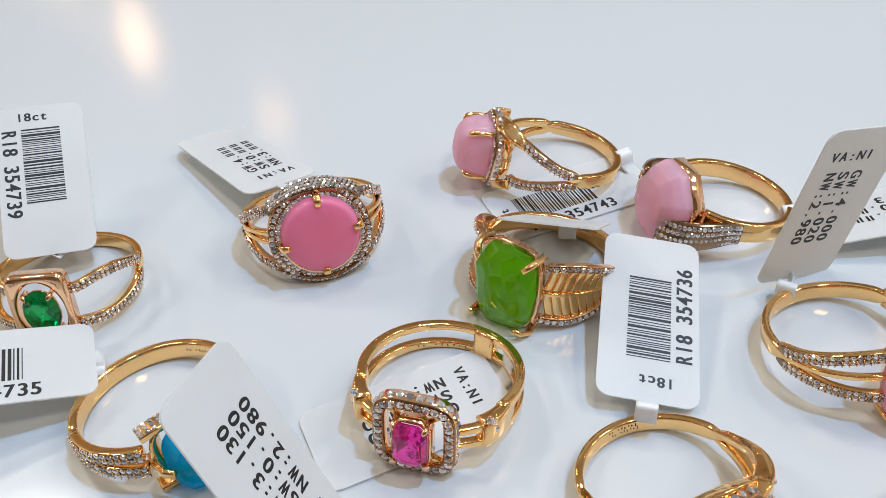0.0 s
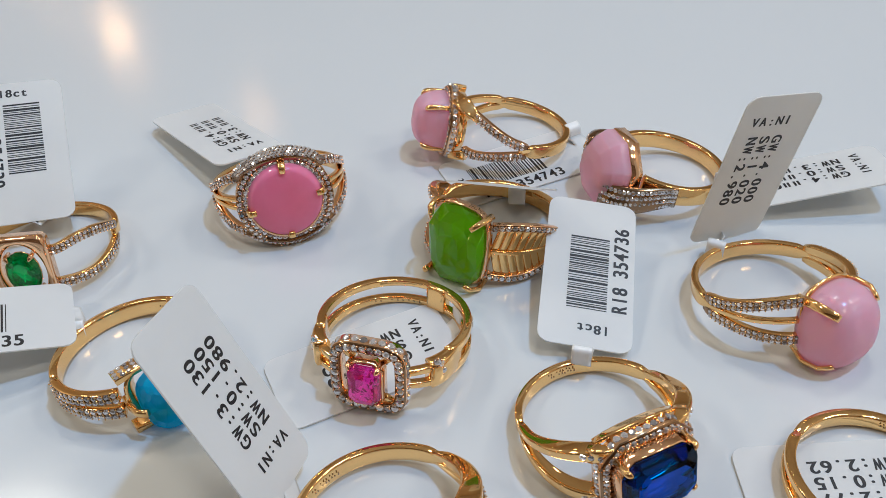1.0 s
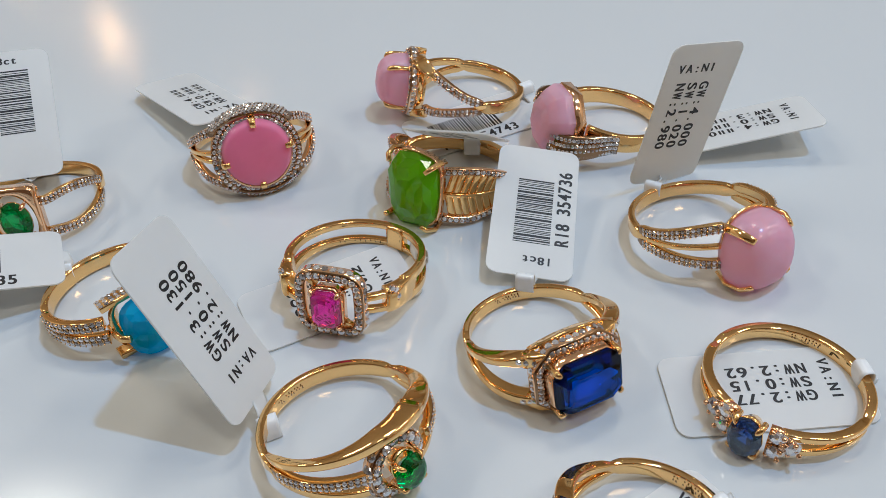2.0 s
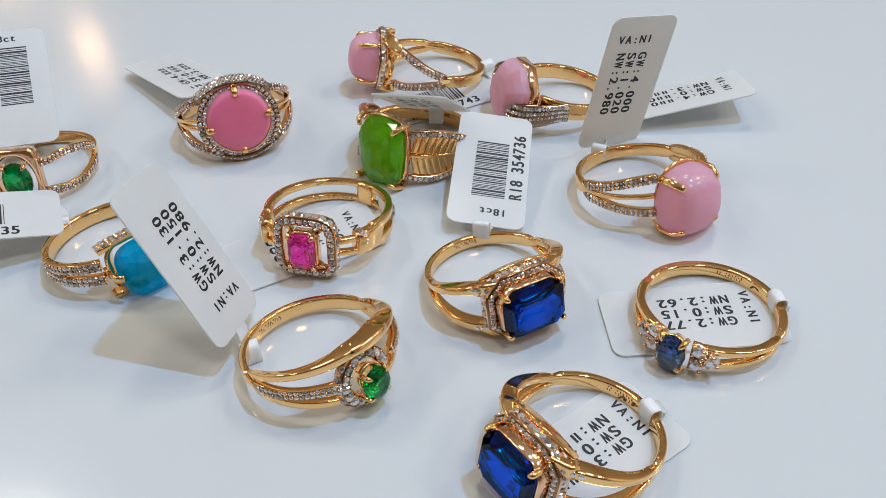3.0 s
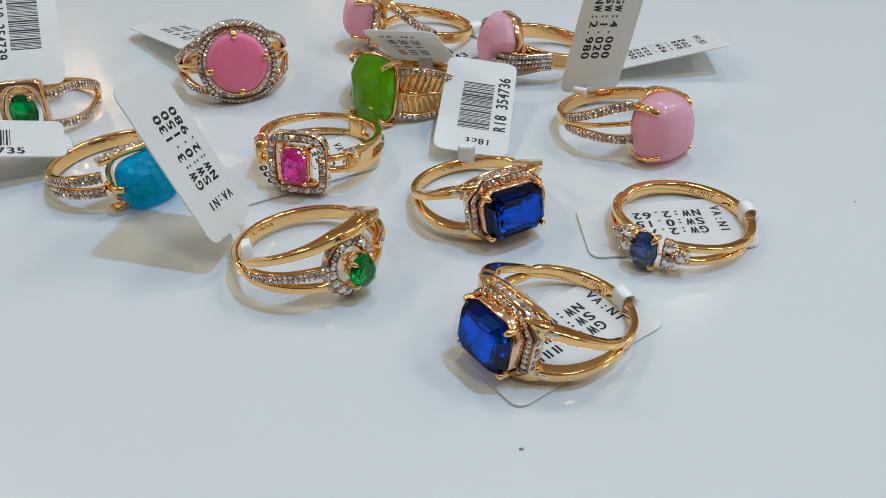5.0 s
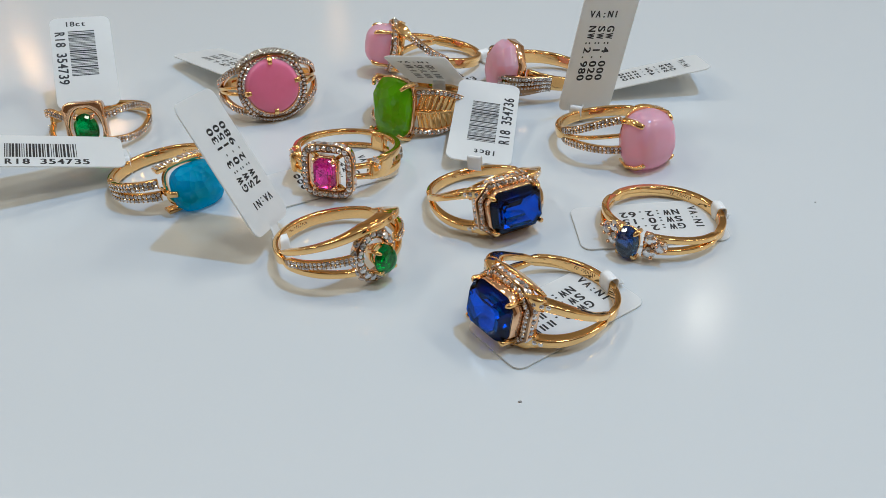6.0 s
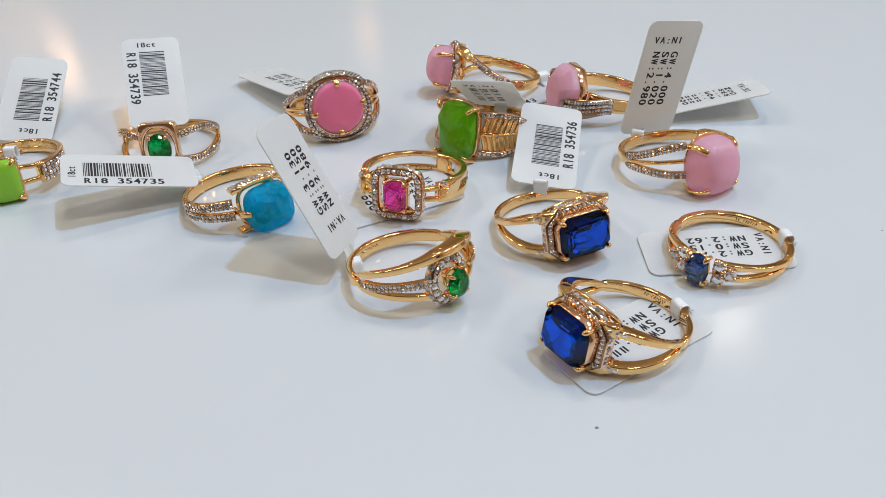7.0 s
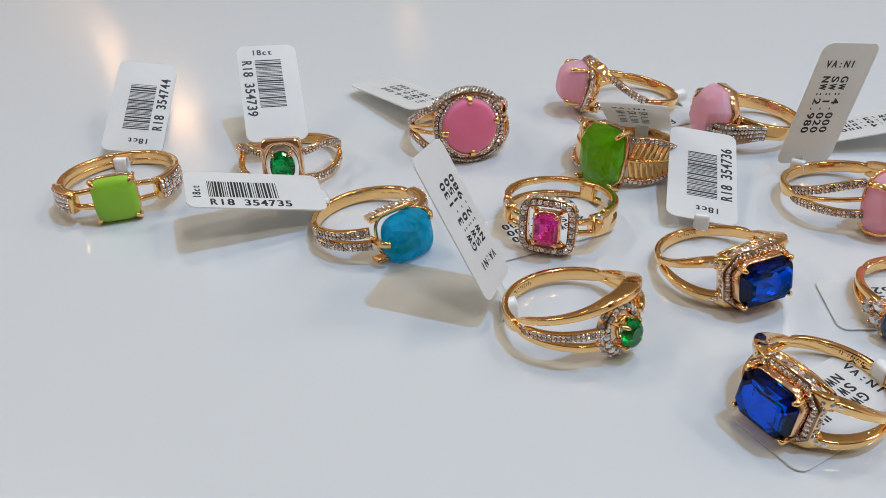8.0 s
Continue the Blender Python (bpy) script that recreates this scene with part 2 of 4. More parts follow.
def facet_gem(shape, height, depth, table=0.55):
    bm = bmesh.new()
    layers(bm, shape, [(-depth, 0.12), (-depth * 0.62, 0.52), (-depth * 0.25, 0.86), (-0.1, 1.0), (0.12, 1.0), (height * 0.45, 0.92), (height * 0.8, 0.78), (height, table)])
    return bm


def dome_gem(shape, height, steps=9, depth=0.8):
    bm = bmesh.new()
    rows = [(-depth, 0.86), (-depth * 0.4, 0.97)]
    for i in range(steps):
        q = math.pi / 2 * i / steps
        rows.append((height * math.sin(q) ** 0.9, math.cos(q) ** 0.62))
    rows.append((height * 1.0, 0.10))
    layers(bm, shape, rows)
    return bm


def flat_gem(shape, height):
    """A stone with a flat polished top and a rounded edge."""
    bm = bmesh.new()
    layers(bm, shape, [(-1.0, 0.8), (-0.2, 0.97), (height * 0.35, 1.0), (height * 0.85, 0.94), (height * 0.97, 0.90), (height + 0.1, 0.82), (height + 0.3, 0.5), (height + 0.36, 0.1)])
    return bm


def prong(bm, y, z, x0, x1, r, lean=0.75, reach=1.0):
    """A claw from (y, z) at x0 that bends towards the stone's middle at x1."""
    d = math.hypot(y, z) or 1
    iy, iz = -y / d, -z / d
    rows = [(x0, 0.0, r * 0.85), (lerp(x0, x1, 0.6), 0.0, r * 0.9), (lerp(x0, x1, 0.85), lean * 0.3, r), (x1, lean * 0.8, r * 0.95), (x1 + r * 0.5, lean + reach * 0.15, r * 0.7), (x1 + r * 0.75, lean + reach * 0.3, r * 0.25)]
    loops = []
    for x, inn, rr in rows:
        c = Vector((x, y + iy * inn, z + iz * inn))
        loops.append([c + Vector((0, math.cos(k * math.pi / 4) * rr, math.sin(k * math.pi / 4) * rr)) for k in range(8)])
    loft(bm, loops)


def claw(bm, path, w, th):
    """A flat claw along path (x, y, z), whose broad side turns to the stone."""
    n = len(path)
    strip(bm, [Vector(p) for p in path], [lerp(w, w * 0.72, i / (n - 1)) for i in range(n)], [th] * n, [(1, p[1] * 0.12, p[2] * 0.12) if i > n // 2 else (0.2, p[1], p[2]) for i, p in enumerate(path)], 10, 0.7)


def ball(bm, c, r, mark=0):
    made = bmesh.ops.create_icosphere(bm, subdivisions=1, radius=r, matrix=Matrix.Translation(c))
    for v in made["verts"]:
        for f in v.link_faces:
            f.material_index = mark


def brilliant():
    """A round brilliant, girdle radius 1, looking along x."""
    bm = bmesh.new()
    n = 8
    tip = bm.verts.new((-0.8, 0, 0))
    rows = []
    for x, r, turn in ((0.0, 1.0, 0), (0.30, 0.80, 0.5), (0.50, 0.42, 0)):
        rows.append([bm.verts.new((x, r * math.cos(2 * math.pi * (k + turn) / n), r * math.sin(2 * math.pi * (k + turn) / n))) for k in range(n)])
    for k in range(n):
        bm.faces.new((tip, rows[0][(k + 1) % n], rows[0][k]))
        bm.faces.new((rows[0][k], rows[0][(k + 1) % n], rows[1][k]))
        bm.faces.new((rows[0][(k + 1) % n], rows[1][(k + 1) % n], rows[1][k]))
        bm.faces.new((rows[1][k], rows[1][(k + 1) % n], rows[2][(k + 1) % n]))
        bm.faces.new((rows[1][k], rows[2][(k + 1) % n], rows[2][k]))
    bm.faces.new(rows[2])
    me = bpy.data.meshes.new("diamond")
    bm.to_mesh(me)
    bm.free()
    me.materials.append(DIAMOND)
    return me


STONE = brilliant()


def diamond(parent, place, normal, r):
    """One small stone: place in millimetres, in the frame of the thing that carries it."""
    ob = new("diamond", STONE)
    ob.parent = parent
    q = Vector(normal).to_track_quat("X", "Z")
    spin = Matrix.Rotation(random.uniform(0, 0.8), 4, "X") @ Matrix.Rotation(random.uniform(-0.35, 0.35), 4, "Y") @ Matrix.Rotation(random.uniform(-0.35, 0.35), 4, "Z")
    ob.matrix_local = Matrix.Translation(Vector(place) * MM) @ q.to_matrix().to_4x4() @ spin @ Matrix.Scale(r * MM, 4)
    return ob


def place_ring(name, x, y, yaw, dist, head_height, outer, back_width, label, lift=0.0, tip=0.0, roll=0.0):
    """An Empty in the middle of a ring that lies on its side: +x looks out of the setting, z along the finger."""
    tilt = math.asin(max(0.0, (head_height - back_width) / 2) / (dist + outer)) + radians(tip)
    z = outer * math.sin(tilt) + back_width / 2 * math.cos(tilt) + lift
    ob = new(name)
    ob.empty_display_size = 0.005
    ob.matrix_world = Matrix.Translation(Vector((x, y, z)) * MM) @ Matrix.Rotation(radians(yaw), 4, "Z") @ Matrix.Rotation(-tilt, 4, "Y") @ Matrix.Rotation(radians(roll), 4, "X")
    tagged(ob, label, "ring", "gold gemstone rings laid out on the counter")
    return ob


def pave_arm(ring, side, a0, a1, z, r, w, th, rows=1, size=0.52, name="pave_shoulder", metal=None, n=18):
    """A bar of the shank that carries rows of small stones on its outside."""
    def at(v, s):
        return v(s) if callable(v) else lerp(v[0], v[1], ease(s)) if isinstance(v, tuple) else v
    bm = bmesh.new()
    a0 += 5
    arm(bm, side * a0, side * a1, z, r, lambda s: at(w, s) * lerp(0.5, 1.0, ease(min(1.0, s / 0.1))), lambda s: at(th, s) * lerp(0.7, 1.0, ease(min(1.0, s / 0.1))), n)
    bm.normal_update()
    # outer faces get the second metal, dark for the shaded gaps between stones
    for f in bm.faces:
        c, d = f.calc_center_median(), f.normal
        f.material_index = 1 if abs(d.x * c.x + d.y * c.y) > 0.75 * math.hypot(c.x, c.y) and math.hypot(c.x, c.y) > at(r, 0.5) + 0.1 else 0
    length = abs(radians(a1 - a0)) * at(r, 0.5)
    count = max(2, int(length / (size * 2.02)))
    spots = []
    for i in range(count):
        s = (i + 0.5) / count
        if s < 0.1:
            continue
        for k in range(rows):
            off = (k - (rows - 1) / 2) * size * 1.95
            aa = side * lerp(a0, a1, s)
            spots.append((around(aa, at(r, s) + at(th, s) / 2 - 0.05, at(z, s) + off), around(aa, 1, 0)))
            for dz in (-0.98, 0.98):
                ball(bm, around(side * lerp(a0, a1, s + 0.5 / count), at(r, s) + at(th, s) / 2 + 0.1, at(z, s) + off + dz * size * 0.72), size * 0.32)
    ob = part(name, bm, metal or GOLD, ring, second=WHITE_GOLD if metal is WHITE_GOLD else SHADED_BED)
    for p, nrm in spots:
        diamond(ob, p, nrm, size)
    return ob


def along(shape, count, start=0.0):
    """count points evenly spaced along a closed outline."""
    pts = shape + [shape[0]]
    seg = [math.dist(pts[i], pts[i + 1]) for i in range(len(shape))]
    total, out = sum(seg), []
    for k in range(count):
        d, i = (start + k / count) % 1.0 * total, 0
        while d > seg[i]:
            d, i = d - seg[i], i + 1
        s = d / seg[i]
        out.append((lerp(pts[i][0], pts[i + 1][0], s), lerp(pts[i][1], pts[i + 1][1], s)))
    return out


def halo(ring, x, mid, width, count, size, depth=1.2, metal=None, name="halo", rows=1, slope=0.0, rim=0):
    """A frame of small stones round the main stone. mid: outline (y, z) of the stones' line."""
    bm = bmesh.new()
    def grown(shape, d):
        c = len(shape)
        out = []
        for i, (y, z) in enumerate(shape):
            ty, tz = shape[(i + 1) % c][0] - shape[i - 1][0], shape[(i + 1) % c][1] - shape[i - 1][1]
            l = math.hypot(ty, tz) or 1
            out.append((y + tz / l * d, z - ty / l * d))
        return out
    frame_ring(bm, grown(mid, width / 2), grown(mid, -width / 2), x - depth, x, 0.15)
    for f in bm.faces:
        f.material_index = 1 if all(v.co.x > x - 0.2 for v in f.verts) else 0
    spots = []
    for k in range(rows):
        d = (k - (rows - 1) / 2) * size * 2.0
        line = grown(mid, d)
        drop = -slope * d
        for y, z in along(line, count + 3 * k, 0.5 * k / count):
            l = math.hypot(y, z) or 1
            spots.append(((x - 0.02 + drop * 0.5, y, z), (1, y / l * slope, z / l * slope)))
        for y, z in along(grown(mid, d + size * 0.75), count, 0.5 / count) + along(grown(mid, d - size * 0.75), count, 0.5 / count):
            ball(bm, Vector((x + 0.1 + drop * 0.5, y, z)), size * 0.32)
    for y, z in along(grown(mid, width / 2), rim):
        l = math.hypot(y, z) or 1
        spots.append(((x - depth * 0.5, y, z), (0.15, y / l, z / l)))
    ob = part(name, bm, metal or ROSE, ring, second=WHITE_GOLD if metal is WHITE_GOLD else SHADED_BED)
    for p, nrm in spots:
        diamond(ob, p, nrm, size)
    return ob


def full_band(ring, a0, a1, w, th, outer, name="band", mat=None, n=56, z=0.0, taper=True):
    """The plain back of a shank, which thins out at both ends where its arms begin."""
    def thin(s, least):
        return lerp(least, 1.0, ease(min(1.0, min(s, 1 - s) / 0.09))) if taper else 1.0
    bm = bmesh.new()
    arm(bm, a0, a1, z, outer - th / 2, lambda s: (w(s) if callable(w) else w) * thin(s, 0.45), lambda s: th * thin(s, 0.7), n)
    return part(name, bm, mat or GOLD, ring)


def bars(ring, specs, name, mat=None):
    """Plain bars of the shank, each a part of its own: (a0, a1, z, r, w, th)."""
    def at(v, s):
        return v(s) if callable(v) else lerp(v[0], v[1], ease(s)) if isinstance(v, tuple) else v
    for a0, a1, z, r, w, th in specs:
        bm = bmesh.new()
        if abs(a0) > 85:
            start = math.copysign(abs(a0) + 8, a0)
            arm(bm, start, a1, z, r, lambda s: at(w, s) * lerp(0.35, 1.0, ease(min(1.0, s / 0.16))), lambda s: at(th, s) * lerp(0.5, 1.0, ease(min(1.0, s / 0.16))), 22)
        else:
            arm(bm, a0, a1, z, r, w, th)
        part(name, bm, mat or GOLD, ring)


def hallmark(ring, a, inner, z=0.1, spread=22):
    """Worn, unreadable stamping on the inside of a band, as small bars."""
    bm = bmesh.new()
    for i in range(9):
        if i == 6:
            continue
        q = a + spread * (i / 8 - 0.5)
        strip(bm, [around(q, inner - 0.01, z - 0.2 + 0.08 * (i % 3)), around(q + 0.6 * (i % 2), inner - 0.01, z + 0.22 - 0.1 * (i % 2))], [0.2, 0.12], [0.05] * 2, None, 6)
    return tagged(part("hallmark", bm, SHADED_BED, ring), kind="stuff")


def prongs(ring, spots, x0, x1, r, lean=0.7, mat=None):
    for y, z in spots:
        bm = bmesh.new()
        prong(bm, y, z, x0, x1, r, lean)
        part("prong", bm, mat or GOLD, ring)


def gem(ring, bm, mat, x, label, smooth=False, z=0.0):
    ob = part("gemstone", bm, mat, ring, label, smooth)
    ob.location.x, ob.location.z = x * MM, z * MM
    return ob


def basket(ring, x0, x1, shape, s0, s1, mat=None):
    """The gallery under a stone: an open tapering cup and two rails."""
    bm = bmesh.new()
    outer = [[Vector((lerp(x0, x1, s), y * lerp(s0, s1, s), z * lerp(s0, s1, s))) for y, z in shape] for s in (0, 0.5, 1)]
    inner = [[Vector((lerp(x0, x1, s), y * lerp(s0, s1, s) * 0.86, z * lerp(s0, s1, s) * 0.86)) for y, z in shape] for s in (1, 0.5, 0)]
    loft(bm, outer + inner, True)
    return part("basket", bm, mat or GOLD, ring)


# ---- the room and the counter ----
def slab(name, x0, x1, y0, y1, z0, z1, mat, label="", kind="structure", edge=0.0, parent=None):
    bm = bmesh.new()
    bmesh.ops.create_cube(bm, size=1.0)
    for v in bm.verts:
        v.co = Vector((lerp(x0, x1, v.co.x + 0.5), lerp(y0, y1, v.co.y + 0.5), lerp(z0, z1, v.co.z + 0.5))) * 1000
    if edge:
        bmesh.ops.bevel(bm, geom=bm.edges[:], offset=edge * 1000, segments=3, affect="EDGES", profile=0.5)
    ob = part(name, bm, mat, parent, "", False)
    return tagged(ob, label, "", "", kind) if kind else tagged(ob, label)


FLOOR_Z = -0.92
# unseen shell added to close the room; its pale walls bounce fill light
slab("floor", -2.75, 2.75, -2.0, 5.6, FLOOR_Z - 0.1, FLOOR_Z, FLOOR_TILE, "grey stone shop floor")
slab("ceiling", -2.75, 2.75, -2.0, 5.6, CEILING, CEILING + 0.1, CEILING_PAINT, "white painted shop ceiling")
slab("wall_north", -2.75, 2.75, 5.6, 5.7, FLOOR_Z, CEILING, WALL_PAINT, "unseen plain pale wall that bounces light")
# unseen wall behind the camera, added dark to give the gold contrast
slab("unseen_dark_wall", -2.75, 2.75, -2.1, -2.0, FLOOR_Z, CEILING, DARK_REFLECTION, "unseen wall, made dark for reflections in the gold")
slab("wall_east", 2.75, 2.85, -2.0, 5.6, FLOOR_Z, CEILING, WALL_PAINT, "unseen plain pale wall that bounces light")
slab("wall_west", -2.85, -2.75, -2.0, 5.6, FLOOR_Z, CEILING, WALL_PAINT, "unseen plain pale wall that bounces light")

counter = new("counter")
tagged(counter, "white lacquered shop counter with a glossy flat top", "counter")
slab("countertop", -0.75, 0.75, -0.38, 0.62, -0.03, 0.0, TABLE, "", "", 0.002, counter)
slab("counter_body", -0.70, 0.70, -0.33, 0.57, FLOOR_Z, -0.03, WALL_PAINT, "", "", 0.002, counter)

# ---- the rings ----
G = GOLD


def ring_three_stone():
    r = place_ring("ring", 53.2, 39.6, -129, 10.3, 5.6, 9.75, 1.9, "slim yellow gold ring with an oval navy stone")
    full_band(r, 84, 276, 1.75, 1.25, 9.75)
    bars(r, [(sg * 88, sg * 20, (0.42 * k, 1.05 * k), (9.1, 9.0), (0.8, 0.95), (1.2, 1.1)) for sg in (-1, 1) for k in (-1, 1)], "shank_bar")
    hallmark(r, 189, 8.25)
    shape = outline("oval", 3.9, 5.6, 12)
    basket(r, 8.3, 10.3, shape, 0.55, 0.98)
    gem(r, facet_gem(shape, 1.1, 2.0, 0.6), NAVY, 10.7, "oval faceted navy blue stone")
    prongs(r, [(sy * 1.45, sz * 2.2) for sy in (-1, 1) for sz in (-1, 1)], 9.6, 11.0, 0.42, 0.3)
    bm = bmesh.new()
    spots = []
    for sg in (-1, 1):
        for a, z in ((18, 1.1), (18, -1.1), (28, 0.0)):
            p = around(sg * a, 9.95, z)
            spots.append((p, around(sg * a, 1, 0)))
            for k in range(4):
                q = 2 * math.pi * k / 4 + a
                ball(bm, p + Vector((0.3, math.cos(q) * 0.9, math.sin(q) * 0.9)), 0.34)
        strip(bm, [around(sg * a, 9.15, 0) for a in (12, 18, 24, 30)], [3.6, 3.6, 2.6, 1.6], [1.0] * 4)
    c = part("side_setting", bm, ROSE, r)
    for p, nrm in spots:
        diamond(c, p, nrm, 1.08)
    return r


def emerald_cut(a, b, crown, depth):
    """A step-cut stone: three steps up to a broad table, four steps down to a keel."""
    bm = bmesh.new()
    c = 0.2 * min(a, b)
    def oct_loop(x, da, db, k):
        y, z, e = a / 2 - da, b / 2 - db, c * k
        return [Vector((x, p, q)) for p, q in ((y, z - e), (y - e, z), (-y + e, z), (-y, z - e), (-y, -z + e), (-y + e, -z), (y - e, -z), (y, -z + e))]
    loft(bm, [oct_loop(-depth, a * 0.34, b * 0.46, 0.1), oct_loop(-depth * 0.8, a * 0.24, b * 0.32, 0.5), oct_loop(-depth * 0.45, a * 0.12, b * 0.15, 0.8),
              oct_loop(-0.12, 0.0, 0.0, 1.0), oct_loop(0.12, 0.0, 0.0, 1.0), oct_loop(crown * 0.5, 0.35, 0.35, 0.95), oct_loop(crown * 0.85, 0.85, 0.8, 0.85), oct_loop(crown, 1.35, 1.25, 0.75)])
    return bm


def ring_royal(x, y, yaw, label, big):
    """Emerald-cut blue stone in a diamond frame, on a split polished shank."""
    r = place_ring("ring", x, y, yaw, 10.2, 9.8, 9.2, 2.0, label)
    o, wide = 9.2, 0.95 if big else 1.0
    full_band(r, 100, 260, 1.8, 0.95, o)
    for sg in (-1, 1):
        for k in (-1, 1):
            top = 3.1 if k > 0 else -2.5
            bars(r, [(sg * 102, sg * 34, (0.5 * k, top), (o - 0.6, o + 0.2), (lambda s: 0.85 + 0.45 * ease(s)), (1.0, 2.0))], "shank_bar")
            bm = bmesh.new()
            strip(bm, [around(sg * 36, o + 0.2, top), around(sg * 31, o + 0.6, top * 1.03), Vector((8.6, sg * 4.6, 3.2 * k)), Vector((9.3, sg * 3.4, 3.5 * k)), Vector((9.4, 0, 3.5 * k))], [2.0, 1.9, 1.6, 1.2, 1.0], [1.7, 1.6, 1.3, 1.0, 0.9])
            part("shoulder", bm, G, r)
            for a in (30, 35, 40):
                diamond(r, around(sg * a, o + 1.12, top * 1.02), around(sg * a, 1, 0.15 * k), 0.42)
    hallmark(r, 196 if big else 178, o - 1.2)
    halo(r, 9.7, outline("emerald", 10.1 * wide, 7.9), 1.4, 42, 0.44, 1.7, ROSE, "halo", 1, 0.0, 40)
    bm = bmesh.new()
    frame_ring(bm, outline("emerald", 9.15 * wide, 7.15), outline("emerald", 8.3 * wide, 6.3), 8.6, 11.45, 0.12)
    part("bezel", bm, ROSE, r)
    gem(r, emerald_cut(8.7 * wide, 6.7, 1.5, 2.4), ROYAL, 11.7, "emerald-cut royal blue stone")
    prongs(r, [(sy * 4.0 * wide, sz * 2.95) for sy in (-1, 1) for sz in (-1, 1)], 10.0, 12.2, 0.42, 0.05)
    for k in (-1, 1):
        bm = bmesh.new()
        pts = [Vector((7.2 + 0.3 * math.cos(y * 0.3), y, k * (4.5 - 0.03 * y * y))) for y in (-4.9, -3.4, -1.7, 0, 1.7, 3.4, 4.9)]
        strip(bm, pts, [1.2, 1.5, 1.7, 1.7, 1.7, 1.5, 1.2], [0.5] * 7, [(-0.45, 0, k)] * 7)
        part("shoulder_plate", bm, G, r)
    bm = bmesh.new()
    for sg in (-1, 1):
        strip(bm, [Vector((8.0, sg * 4.4, -2.4)), Vector((8.1, sg * 4.5, 0)), Vector((8.0, sg * 4.4, 2.4))], [1.6] * 3, [0.6] * 3, [(0, sg, 0)] * 3)
    part("gallery", bm, ROSE, r)
    return r


def ring_emerald_halo():
    r = place_ring("ring", 2.6, 33.2, -40, 8.9, 7.6, 10.1, 2.2, "yellow gold ring with a small emerald in a diamond cluster", 0.6, 0.0, -4.0)
    o = 10.1
    full_band(r, 95, 265, 2.0, 1.0, o)
    bars(r, [(-100, 24, lambda s: 0.9 + 3.6 * min(1.0, s * 1.4) ** 0.8, (o - 0.65, o - 1.5), lambda s: 0.9 + 0.5 * ease(s), lambda s: 1.1 + 1.7 * ease(max(0.0, (s - 0.3) / 0.7))),
             (98, 22, (0.7, 4.2), (o - 0.65, o - 1.5), lambda s: 0.9 + 0.4 * ease(s), (1.1, 2.6))], "shank_bar")
    for sg in (-1, 1):
        bars(r, [(sg * 98, sg * 15, (-0.55, -1.7), (o - 0.65, o - 1.0), lambda s: 0.85 + 0.25 * math.sin(math.pi * s), (1.0, 1.1))], "shank_bar")
        pave_arm(r, sg, 92, 24, (0.25, 0.8), (o - 0.6, o - 0.5), 1.25, 1.1, 2, 0.31, "pave_bar")
    hallmark(r, 185, o - 1.2)
    halo(r, 9.3, outline("oval", 6.1, 6.7, 24), 1.5, 16, 0.64, 1.5, ROSE, "halo", 1, 0.0, 16).location.y = -0.7 * MM
    shape = outline("oval", 4.1, 4.5, 16)
    basket(r, 7.6, 9.7, shape, 0.55, 0.85).location.y = -0.3 * MM
    gem(r, facet_gem(shape, 1.0, 1.8, 0.55), EMERALD, 10.7, "small faceted emerald", False, -0.5).location.y = -0.3 * MM
    prongs(r, [(sy * 1.5 - 0.3, sz * 1.7 - 0.5) for sy in (-1, 1) for sz in (-1, 1)], 9.0, 11.2, 0.34, 0.15)
    return r


